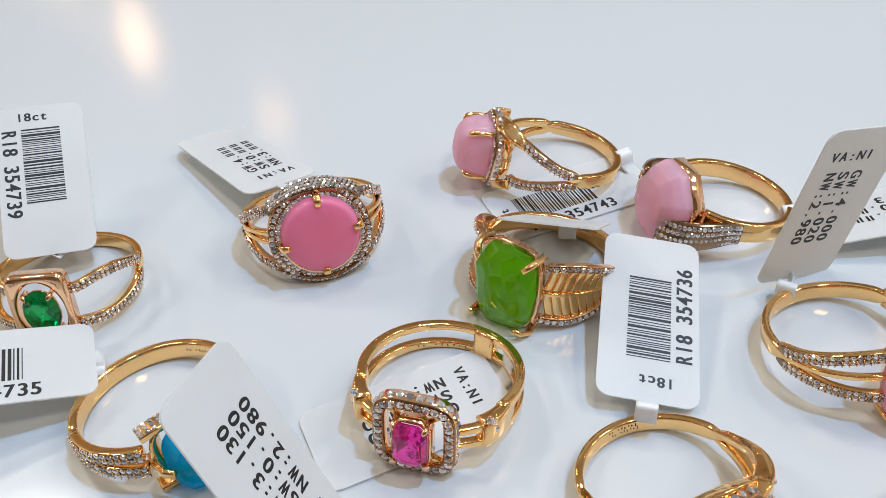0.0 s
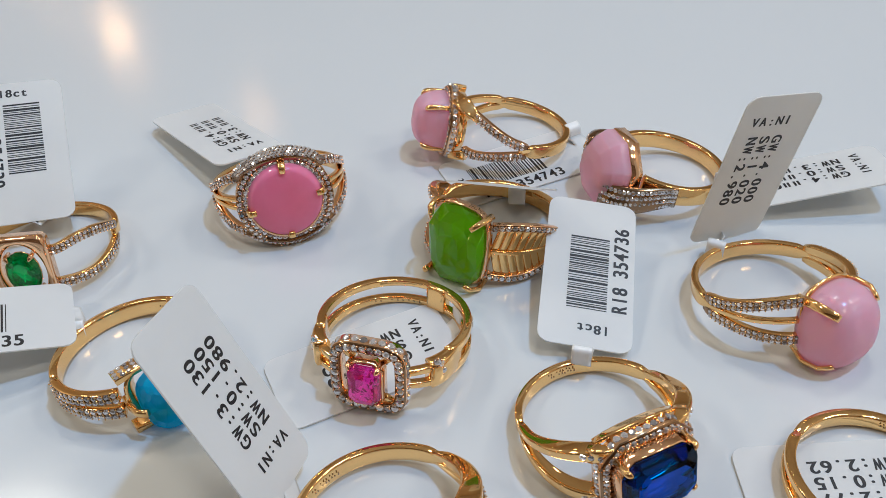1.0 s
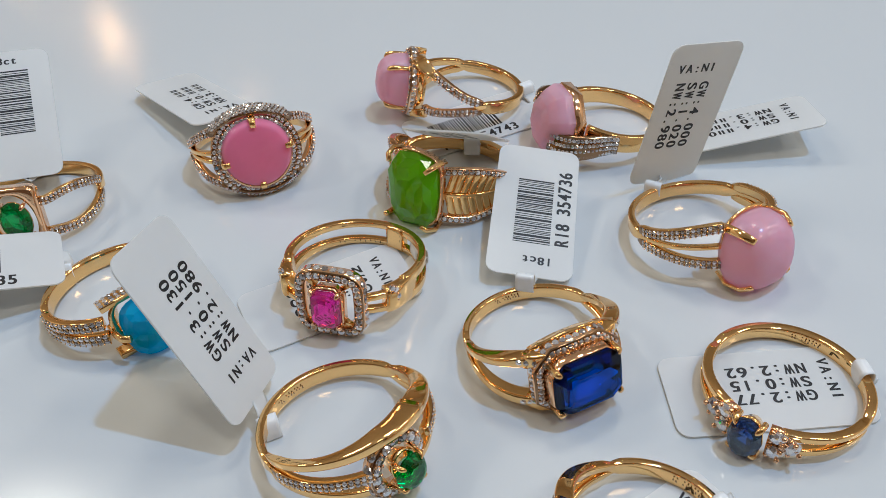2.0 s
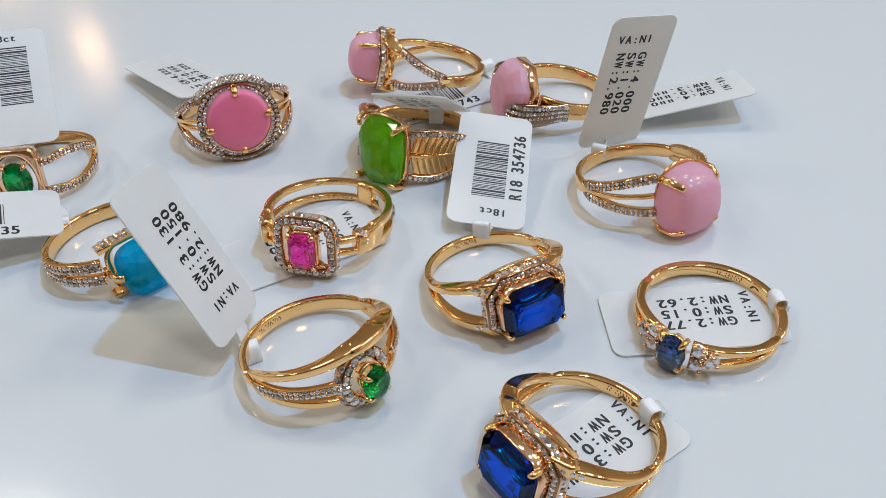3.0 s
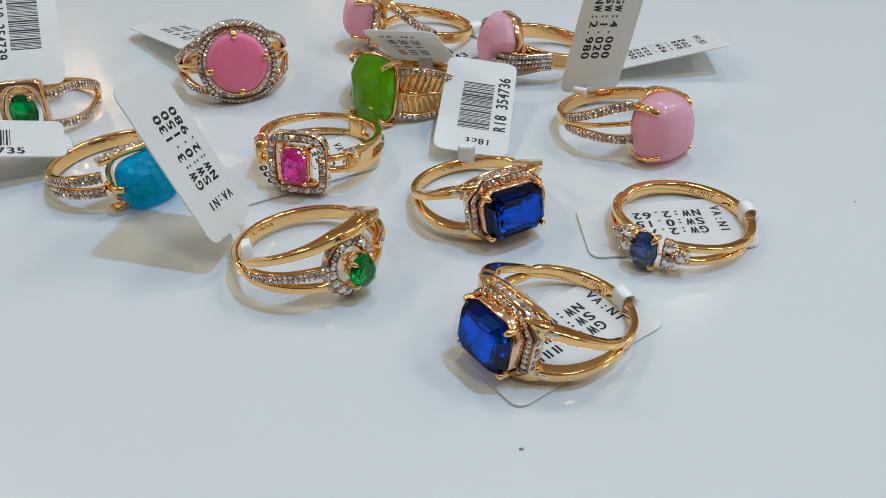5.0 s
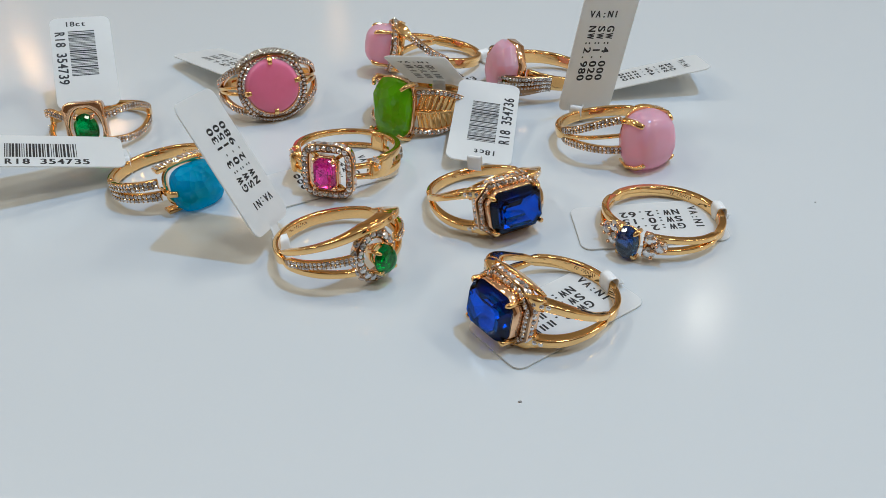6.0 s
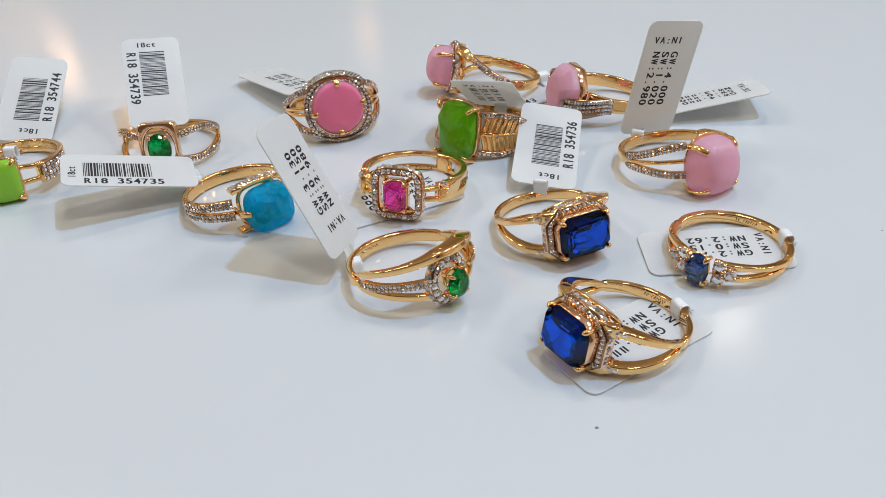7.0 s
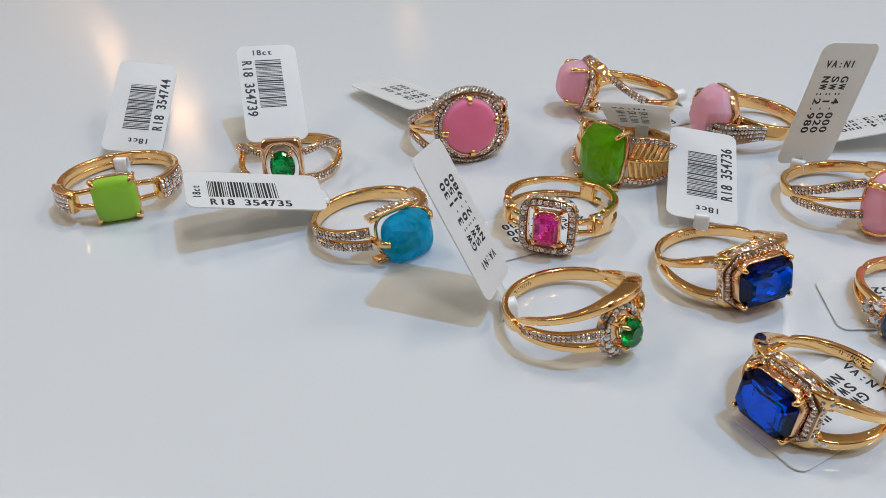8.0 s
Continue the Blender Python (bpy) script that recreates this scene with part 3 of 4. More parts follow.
def ring_magenta():
    r = place_ring("ring", 0.9, 59.5, -103, 10.0, 10.4, 9.5, 3.4, "yellow gold ring with a pink stone in a diamond frame")
    o = 9.5
    for k in (-1, 1):
        full_band(r, 62, 298, lambda s: 0.85 + 0.5 * abs(2 * s - 1), 1.1, o, "shank_rail", None, 48, 1.3 * k, False)
    hallmark(r, 196, o - 1.1, -1.3, 40)
    bm = bmesh.new()
    arm(bm, 150, 168, 0.0, o - 0.7, 3.5, 1.3, 8)
    part("shank_block", bm, G, r)
    for sg in (-1, 1):
        bm = bmesh.new()
        arm(bm, sg * 78, sg * 43, (0.0, 0.2), (o - 0.7, o + 0.1), lambda s: 3.7 - 0.3 * s, (1.1, 2.0), 14)
        part("shoulder", bm, G, r)
        bars(r, [(sg * 46, sg * 22, (1.0 * k, 0.85 * k), (o + 0.1, o - 0.1), 0.85, 1.0) for k in (-1, 1)], "shoulder_bar")
        bm = bmesh.new()
        spots = []
        for a, z in ((46, 1.0), (50, 1.6), (51.5, 0.5), (47, 2.0)):
            p = around(sg * a, o + 0.75, z)
            spots.append(p)
            ball(bm, p + around(sg * a, 0.1, 0.5), 0.2)
            ball(bm, p + around(sg * a, 0.1, -0.5), 0.2)
        c = part("accent_cluster", bm, ROSE, r)
        for p in spots:
            diamond(c, p, (p.x, p.y, 1.5), 0.5)
    halo(r, 9.8, outline("square", 7.9, 8.1, 40), 1.35, 30, 0.5, 1.7, ROSE, "halo", 1, 0.0, 30)
    shape = outline("emerald", 3.9, 5.4)
    bm = bmesh.new()
    frame_ring(bm, outline("emerald", 4.4, 5.9), outline("emerald", 3.5, 5.0), 9.2, 10.6)
    part("bezel", bm, ROSE, r)
    bm = bmesh.new()
    for sy in (-1, 1):
        for sz in (-1, 1):
            strip(bm, [Vector((9.2, sy * 1.7, sz * 2.4)), Vector((9.2, sy * 3.0, sz * 3.3))], [0.7, 0.6], [0.7, 0.7], [(1, 0, 0)] * 2)
    part("cross_bars", bm, G, r)
    gem(r, facet_gem(shape, 1.1, 1.8, 0.56), RUBY, 10.9, "pink emerald-cut stone")
    prongs(r, [(sy * 1.8, sz * 2.5) for sy in (-1, 1) for sz in (-1, 1)], 9.8, 11.3, 0.34, 0.1, ROSE)
    return r


def ring_pale_oval():
    r = place_ring("ring", 48.0, 68.1, -55, 10.3, 10.6, 9.7, 2.4, "yellow gold ring with a large pale pink cabochon in four claws", 0.3, 0.0, -3.0)
    o = 9.7
    full_band(r, 96, 264, 2.0, 1.0, o)
    for sg in (-1, 1):
        pave_arm(r, sg, 99, 28, (0.9, 3.4 if sg < 0 else 1.9), (o - 0.55, o - 0.3), 1.35, 1.0, 2, 0.32, "pave_bar")
        pave_arm(r, sg, 99, 28, (-0.8, -1.9), (o - 0.55, o - 0.3), 1.35, 1.0, 2, 0.32, "pave_bar")
        bars(r, [(sg * 99, sg * 28, (0.0, 0.6), (o - 0.55, o - 0.4), 0.65, 0.8)], "shank_bar")
    shape = [(0.5 * (p + q), 0.5 * (v + w)) for (p, v), (q, w) in zip(outline("oval", 10.2, 10.7, 40), outline("cushion", 9.8, 10.4, 40))]
    basket(r, 6.4, 8.4, shape, 0.55, 0.93)
    gem(r, dome_gem(shape, 4.8, 10, 1.6), PALE_PINK, 9.2, "smooth pale pink cabochon", True, -0.9)
    for sy in (-1, 1):
        for sz in (-1, 1):
            bm = bmesh.new()
            d = -0.9
            claw(bm, [(7.0, sy * 3.4, sz * 3.5 + d), (9.0, sy * 4.05, sz * 4.2 + d), (11.2, sy * 3.95, sz * 4.1 + d), (12.3, sy * 3.45, sz * 3.6 + d), (12.6, sy * 3.2, sz * 3.35 + d)], 1.3, 0.6)
            part("prong", bm, G, r)
    return r


def ring_apple():
    r = place_ring("ring", -80.2, 66.9, -69, 10.6, 8.8, 11.1, 2.6, "yellow gold ring with a square apple green stone")
    o = 11.1
    for k in (-1, 1):
        full_band(r, 50, 310, 1.25, 1.1, o - 0.2, "shank_rail", None, 48, 0.7 * k, False)
    full_band(r, 50, 310, 1.6, 0.6, o - 0.6, "band")
    for sg in (-1, 1):
        bm = bmesh.new()
        arm(bm, sg * 72, sg * 38, 0.0, (o - 0.3, o + 0.4), lambda s: 3.6 + 0.5 * s, (1.4, 2.2), 10, 10, 0.4)
        part("shoulder_block", bm, G, r)
        pave_arm(r, sg, 74, 39, 0.0, (o + 0.2, o + 1.1), 3.8, 0.8, 4, 0.44, "pave_shoulder", ROSE)
        bars(r, [(sg * 41, sg * 24, (k * 1.3, k * 1.5), (o - 0.4, o - 1.5), 0.8, 1.2) for k in (-1, 1)], "shoulder_bar")
    shape = outline("square", 7.6, 8.1, 40)
    basket(r, 7.6, 9.8, shape, 0.72, 1.02)
    bm = bmesh.new()
    frame_ring(bm, outline("square", 7.9, 8.3, 40), outline("square", 7.0, 7.4, 40), 9.0, 9.9)
    part("bezel", bm, ROSE, r)
    bm = bmesh.new()
    layers(bm, shape, [(-0.9, 0.8), (-0.2, 0.98), (0.3, 1.0), (0.95, 0.955), (1.4, 0.86), (1.55, 0.70), (1.62, 0.4), (1.64, 0.1)])
    gem(r, bm, APPLE, 10.2, "square apple green cabochon", True)
    prongs(r, [(sy * 3.6, sz * 3.75) for sy in (-1, 1) for sz in (-1, 1)], 9.4, 11.4, 0.48, 0.6)
    return r


def ring_square_emerald():
    r = place_ring("ring", -50.3, 77.3, -82, 10.0, 10.6, 9.8, 2.0, "yellow gold ring with a small emerald in a square gold plate")
    o = 9.8
    full_band(r, 88, 272, 2.0, 1.0, o)
    for sg in (-1, 1):
        pave_arm(r, sg, 92, 22, lambda s: 0.6 + 2.2 * math.sin(math.pi * min(1, s * 1.1) * 0.75), (o - 0.5, o - 0.7), 1.3, 1.0, 2, 0.31, "pave_bar")
        pave_arm(r, sg, 92, 22, lambda s: -0.6 - 2.4 * math.sin(math.pi * min(1, s * 1.1) * 0.62), (o - 0.5, o - 0.7), 1.3, 1.0, 2, 0.31, "pave_bar")
    bm = bmesh.new()
    frame_ring(bm, outline("plate", 7.4, 10.2, 40), outline("oval", 5.9, 8.3, 40), 8.4, 10.4, 0.2)
    part("square_plate", bm, ROSE, r)
    shape = outline("oval", 4.5, 6.2, 18)
    basket(r, 8.2, 9.9, shape, 0.6, 1.0)
    gem(r, facet_gem(shape, 0.9, 1.5, 0.55), EMERALD, 10.2, "small oval emerald")
    prongs(r, [(sy * 1.65, sz * 2.5) for sy in (-1, 1) for sz in (-1, 1)], 9.2, 10.8, 0.34, 0.2, ROSE)
    return r


def ring_sky():
    r = place_ring("ring", -31.2, 56.0, -47, 10.2, 9.0, 9.9, 2.4, "yellow gold ring with a sky blue cushion stone")
    o = 9.9
    full_band(r, 92, 268, 2.3, 1.1, o)
    for sg in (-1, 1):
        pave_arm(r, sg, 96, 30, (0.75, 1.3), (o - 0.55, o - 0.5), 1.5, 1.2, 2, 0.38, "pave_bar")
        pave_arm(r, sg, 96, 30, (-0.75, -0.9), (o - 0.55, o - 0.5), 1.5, 1.2, 2, 0.38, "pave_bar")
    hallmark(r, 122, o - 1.1)
    shape = outline("cushion", 9.2, 8.2, 40)
    basket(r, 6.6, 8.6, shape, 0.6, 0.92)
    for k in (-1, 1):
        bm = bmesh.new()
        up = 3.7 if k > 0 else 4.25
        pts = [Vector((8.0, y, k * (up - 0.012 * y * y))) for y in (-4.6, -2.4, 0, 2.4, 4.6)]
        strip(bm, pts, [2.2] * 5, [0.9] * 5, [(0, 0, k)] * 5)
        ob = part("pave_gallery", bm, G, r)
        for i in range(12):
            y = -4.3 + 8.6 * i / 11
            for dx in (-0.7, 0.0, 0.7):
                diamond(ob, (8.0 + dx, y, k * (up + 0.40 - 0.012 * y * y)), (0, 0, k), 0.34)
    bm = bmesh.new()
    rows = [(-0.5, 0.9), (-0.2, 0.97), (0.0, 1.0), (1.5, 0.99), (2.6, 0.9), (3.3, 0.76), (3.75, 0.56), (3.95, 0.32), (4.0, 0.08)]
    sh = outline("cushion", 8.7, 8.0, 28)
    loops = []
    for i, (x, k) in enumerate(rows):
        turn = i % 2 if i > 3 else 0
        loops.append([Vector((x, (p[0] + q[0] * turn) / (1 + turn) * k, (p[1] + q[1] * turn) / (1 + turn) * k)) for p, q in zip(sh, sh[1:] + sh[:1])])
    loft(bm, loops)
    gem(r, bm, SKY, 8.7, "sky blue cushion stone with a scaled dome", True, -1.05).location.y = 1.15 * MM
    for sy, z in ((-1, -0.5), (1, 1.4)):
        bm = bmesh.new()
        claw(bm, [(7.2, sy * 4.5 + 0.4, z), (9.0, sy * 5.0 + 0.8, z), (10.6, sy * 4.8 + 0.8, z), (11.6, sy * 4.0 + 0.8, z * 0.95)], 1.4, 0.8)
        part("prong", bm, G, r)
    return r


def ring_rose_halo():
    r = place_ring("ring", -19.4, 90.0, -70, 10.4, 13.6, 9.8, 2.2, "yellow gold ring with a round rose pink stone, diamond halo", 0.0, 0.0)
    o = 9.8
    full_band(r, 88, 272, 2.2, 1.1, o)
    for sg in (-1, 1):
        pave_arm(r, sg, 92, 32, (0.9, 4.2), (o - 0.5, o - 0.2), 1.3, 1.1, 2, 0.34, "pave_bar", ROSE)
        pave_arm(r, sg, 92, 32, (-0.9, -4.2), (o - 0.5, o - 0.2), 1.3, 1.1, 2, 0.34, "pave_bar", ROSE)
        bars(r, [(sg * 92, sg * 34, (0.15 * k, 0.7 * k), (o - 0.5, o - 0.4), 0.7, 1.0) for k in (-1, 1)], "shank_bar")
    halo(r, 9.7, outline("oval", 12.0, 12.2, 40), 1.7, 46, 0.42, 1.6, ROSE, "halo", 2, 0.5)
    for k in (-1, 1):
        bm = bmesh.new()
        pts = [Vector((9.0 - 0.012 * y * y, y, k * ((6.55 if k > 0 else 6.1) - 0.06 * y * y))) for y in (-6.2, -4.6, -3.0, -1.5, 0, 1.5, 3.0, 4.6, 6.2)]
        strip(bm, pts, [1.2, 1.8, 2.1, 2.2, 2.2, 2.2, 2.1, 1.8, 1.2], [1.0] * 9, [(0.35, p.y * 0.13, k) for p in pts])
        spots = []
        for row in range(4):
            dx = -0.9 + 0.6 * row
            for i in range(20):
                y = -5.9 + 11.8 * (i + 0.5 * (row % 2)) / 20
                z = k * ((7.05 if k > 0 else 6.6) - 0.06 * y * y - 0.3 * dx)
                spots.append(((9.0 - 0.012 * y * y + dx, y, z), (0.35, y * 0.13, k)))
                ball(bm, Vector((9.0 - 0.012 * y * y + dx + 0.3, y + 0.15, z + k * 0.08)), 0.13)
        ob = part("pave_crest", bm, SHADED_BED, r)
        for p, nrm in spots:
            diamond(ob, p, nrm, 0.38)
    bm = bmesh.new()
    frame_ring(bm, outline("oval", 10.9, 10.9, 40), outline("oval", 9.8, 9.8, 40), 8.0, 10.0)
    part("bezel", bm, ROSE, r)
    gem(r, flat_gem(outline("oval", 10.5, 10.5, 48), 1.9), ROSE_PINK, 9.4, "round flat-topped rose pink stone", True, 0.3)
    for y, z in ((5.4, 0.9), (-5.4, -0.4), (0.3, 5.7), (-0.2, -5.1)):
        bm = bmesh.new()
        claw(bm, [(9.2, y, z), (10.9, y * 1.01, z * 1.01), (11.4, y * 0.95, z * 0.95), (11.5, y * 0.8, z * 0.8)], 1.2, 0.45)
        part("prong", bm, G, r)
    return r


def ring_pale_halo():
    r = place_ring("ring", 15.7, 104.4, -170, 11.0, 10.8, 9.2, 2.2, "yellow gold ring with a tall pale pink framed stone", 0.4, 0.0, 6.0)
    o = 9.2
    full_band(r, 84, 276, 2.1, 1.1, o)
    for sg in (-1, 1):
        if sg > 0:
            pave_arm(r, sg, 88, 26, (0.85, 3.7), (o - 0.5, o - 0.2), 1.3, 1.1, 2, 0.34, "pave_bar", ROSE)
            pave_arm(r, sg, 88, 26, (-0.75, -2.9), (o - 0.5, o - 0.2), 1.3, 1.1, 2, 0.34, "pave_bar", ROSE)
            bm = bmesh.new()
            strip(bm, [around(40, o + 0.1, 3.2), Vector((8.4, 5.0, 4.1)), Vector((9.2, 3.9, 4.6)), Vector((10.2, 2.4, 4.9))], [1.0, 1.9, 2.4, 2.2], [0.6, 0.8, 0.9, 0.8], [(0.3, 0.5, 1)] * 4)
            part("shoulder_plate", bm, G, r)
        else:
            bars(r, [(sg * 88, sg * 26, (0.5, 0.9), (o - 0.5, o - 0.2), 1.2, 1.1), (sg * 88, sg * 26, (-0.6, -2.6), (o - 0.5, o - 0.2), 1.2, 1.1)], "shank_bar")
        for k in (-1, 1):
            bm = bmesh.new()
            strip(bm, [around(sg * 30, o, 3.5 * k), Vector((9.0, sg * 3.9, 3.9 * k)), Vector((10.3, sg * 3.4, 4.2 * k))], [1.5, 1.4, 1.0], [1.3, 1.1, 0.9])
            part("shoulder", bm, G, r)
    halo(r, 11.2, outline("oval", 9.0, 10.0, 36), 1.3, 34, 0.44, 1.4, ROSE, "halo", 1, 0.0, 36)
    bm = bmesh.new()
    frame_ring(bm, outline("oval", 8.4, 9.4, 36), outline("oval", 7.0, 8.0, 36), 8.4, 10.0)
    part("gallery", bm, G, r)
    gem(r, dome_gem(outline("cushion", 7.6, 8.7, 40), 5.0, 10, 0.8), PALE_PINK, 11.2, "tall pale pink cabochon", True)
    prongs(r, [(sy * 3.1, sz * 3.5) for sy in (-1, 1) for sz in (-1, 1)], 10.4, 14.6, 0.46, 0.45)
    return r


def ring_pale_octagon():
    r = place_ring("ring", 38.6, 93.7, -160, 9.8, 9.9, 8.8, 2.4, "yellow gold ring with an octagonal pale pink stone", 0.2, 0.0, 2.0)
    o = 8.8
    full_band(r, 34, 326, lambda s: 2.4 + 0.9 * abs(2 * s - 1) ** 2, 1.1, o, taper=False)
    for sg, z in ((1, -2.0), (-1, 1.1)):
        bm = bmesh.new()
        arm(bm, sg * 70, sg * 14, (0.1 * z, z), (o - 0.3, o + 3.3), (3.1, 4.6), (1.0, 1.5), 14, 10, 0.4)
        ob = part("shoulder", bm, SHADED_BED, r)
        for i in range(19):
            s = (i + 0.5) / 19
            for k in (-1.5, -0.5, 0.5, 1.5):
                a = sg * lerp(69, 15, s)
                diamond(ob, around(a, lerp(o + 0.2, o + 3.95, ease(s)), lerp(0.1 * z, z, ease(s)) + k * lerp(0.72, 1.05, ease(s))), around(a, 1, 0), 0.36)
    shape = outline("octagon", 10.9, 11.3)
    bm = bmesh.new()
    frame_ring(bm, outline("octagon", 11.1, 11.5), outline("octagon", 9.8, 10.1), 7.6, 9.3)
    part("bezel", bm, ROSE, r)
    bm = bmesh.new()
    layers(bm, shape, [(-1.2, 0.8), (-0.2, 0.98), (1.6, 1.0), (2.9, 0.86), (3.9, 0.6), (4.3, 0.3)])
    bmesh.ops.bevel(bm, geom=[e for e in bm.edges if e.calc_length() > 0.6], offset=0.22, segments=2, affect="EDGES", profile=0.5)
    gem(r, bm, PALE_PINK, 8.9, "octagonal pale pink stone", True)
    for sy, sz in ((-1, 1),):
        bm = bmesh.new()
        claw(bm, [(7.4, sy * 4.7, sz * 1.7), (9.4, sy * 5.1, sz * 1.8), (11.2, sy * 4.8, sz * 1.7), (12.0, sy * 4.1, sz * 1.5)], 1.6, 0.7)
        part("prong", bm, G, r)
    return r


def ring_leaf():
    r = place_ring("ring", 13.5, 81.5, -123, 10.6, 11.2, 9.7, 2.4, "yellow gold ring with a green stone and leaf shoulders")
    o = 9.7
    full_band(r, 86, 274, 2.4, 1.2, o)
    for sg in (-1, 1):
        def edge(s, k):
            return k * (1.2 + 2.7 * math.sin(math.pi * lerp(0.02, 0.64, s)))
        for k in (-1, 1):
            pave_arm(r, sg, 90, 26, (lambda s, k=k: edge(s, k)), (o - 0.4, o - 0.1), 1.05, 1.0, 1, 0.4, "leaf_edge", ROSE)
        bars(r, [(sg * 90, sg * 26, 0.0, (o - 0.5, o - 0.2), 0.6, 0.8)], "leaf_midrib")
        for i in range(9):
            for k in (-1, 1):
                s0 = 0.12 + 0.105 * i
                a0, a1 = lerp(90, 26, s0), lerp(90, 26, s0 - 0.10 if s0 > 0.14 else s0 - 0.04)
                z1 = edge(max(0.0, s0 - 0.08), k)
                bm = bmesh.new()
                arm(bm, sg * a0, sg * a1, (lambda s, z1=z1: z1 * s ** 1.25), o - 0.45, 1.05, 0.6, 7, 8)
                part("leaf_vein", bm, GOLD, r)
    shape = outline("cushion", 8.4, 11.2, 24)
    basket(r, 7.4, 9.6, shape, 0.7, 0.98)
    bm = bmesh.new()
    frame_ring(bm, outline("cushion", 9.0, 11.7, 24), outline("cushion", 7.8, 10.5, 24), 8.7, 9.7)
    part("bezel", bm, ROSE, r)
    bm = bmesh.new()
    sh = outline("cushion", 8.5, 11.4, 12)
    loops = []
    for i, (x, s) in enumerate(((-1.6, 0.6), (-0.5, 0.95), (0.2, 1.0), (1.2, 0.9), (2.0, 0.68), (2.5, 0.4), (2.65, 0.1))):
        turn = math.pi / 12 * (i % 2)
        loops.append([Vector((x, (y * math.cos(turn) - z * 0.77 * math.sin(turn)) * s, (z * math.cos(turn) + y * 1.3 * math.sin(turn)) * s)) for y, z in sh] if i > 2 else [Vector((x, y * s, z * s)) for y, z in sh])
    loft(bm, loops)
    bmesh.ops.triangulate(bm, faces=[f for f in bm.faces if len(f.verts) == 4])
    gem(r, bm, LEAF, 10.0, "tall cushion-shaped green stone with a faceted dome")
    for sy in (-1, 1):
        for sz in (-1, 1):
            bm = bmesh.new()
            claw(bm, [(8.4, sy * 3.8, sz * 4.9), (10.2, sy * 4.1, sz * 5.3), (11.7, sy * 3.7, sz * 4.9), (12.3, sy * 3.1, sz * 4.2)], 1.0, 0.7)
            part("prong", bm, G, r)
    return r


ring_three_stone()
ring_royal(24.7, 47.5, -62, "polished gold ring with an emerald-cut royal blue stone in diamonds", False)
ring_royal(34.9, 19.7, -143, "polished gold ring with a deep blue stone, lying on its tag", True)
ring_emerald_halo()
ring_magenta()
ring_pale_oval()
ring_apple()
ring_square_emerald()
ring_sky()
ring_rose_halo()
ring_pale_halo()
ring_pale_octagon()
ring_leaf()

# ---- the price tags ----
GLYPHS = {}


def glyph(ch):
    """Triangles of one character of the built-in font, one unit high, set in a cell of width 0.72."""
    if ch not in GLYPHS:
        cu = bpy.data.curves.new("glyph", "FONT")
        cu.body, cu.size, cu.offset = ch, 1.0, 0.012
        ob = new("glyph", cu)
        me = bpy.data.meshes.new_from_object(ob)
        pts = [v.co.copy() for v in me.vertices]
        faces = [tuple(p.vertices) for p in me.polygons]
        xs, ys = [p.x for p in pts], [p.y for p in pts]
        wide = max(xs) - min(xs) if pts else 0
        k = min(1.3, 0.56 / wide) if wide > 0.2 else 1.0
        mid = (max(xs) + min(xs)) / 2 if pts else 0
        GLYPHS[ch] = [((p.x - mid) * k + 0.36, p.y * 1.4) for p in pts], faces
        bpy.data.objects.remove(ob)
        bpy.data.meshes.remove(me)
        bpy.data.curves.remove(cu)
    return GLYPHS[ch]


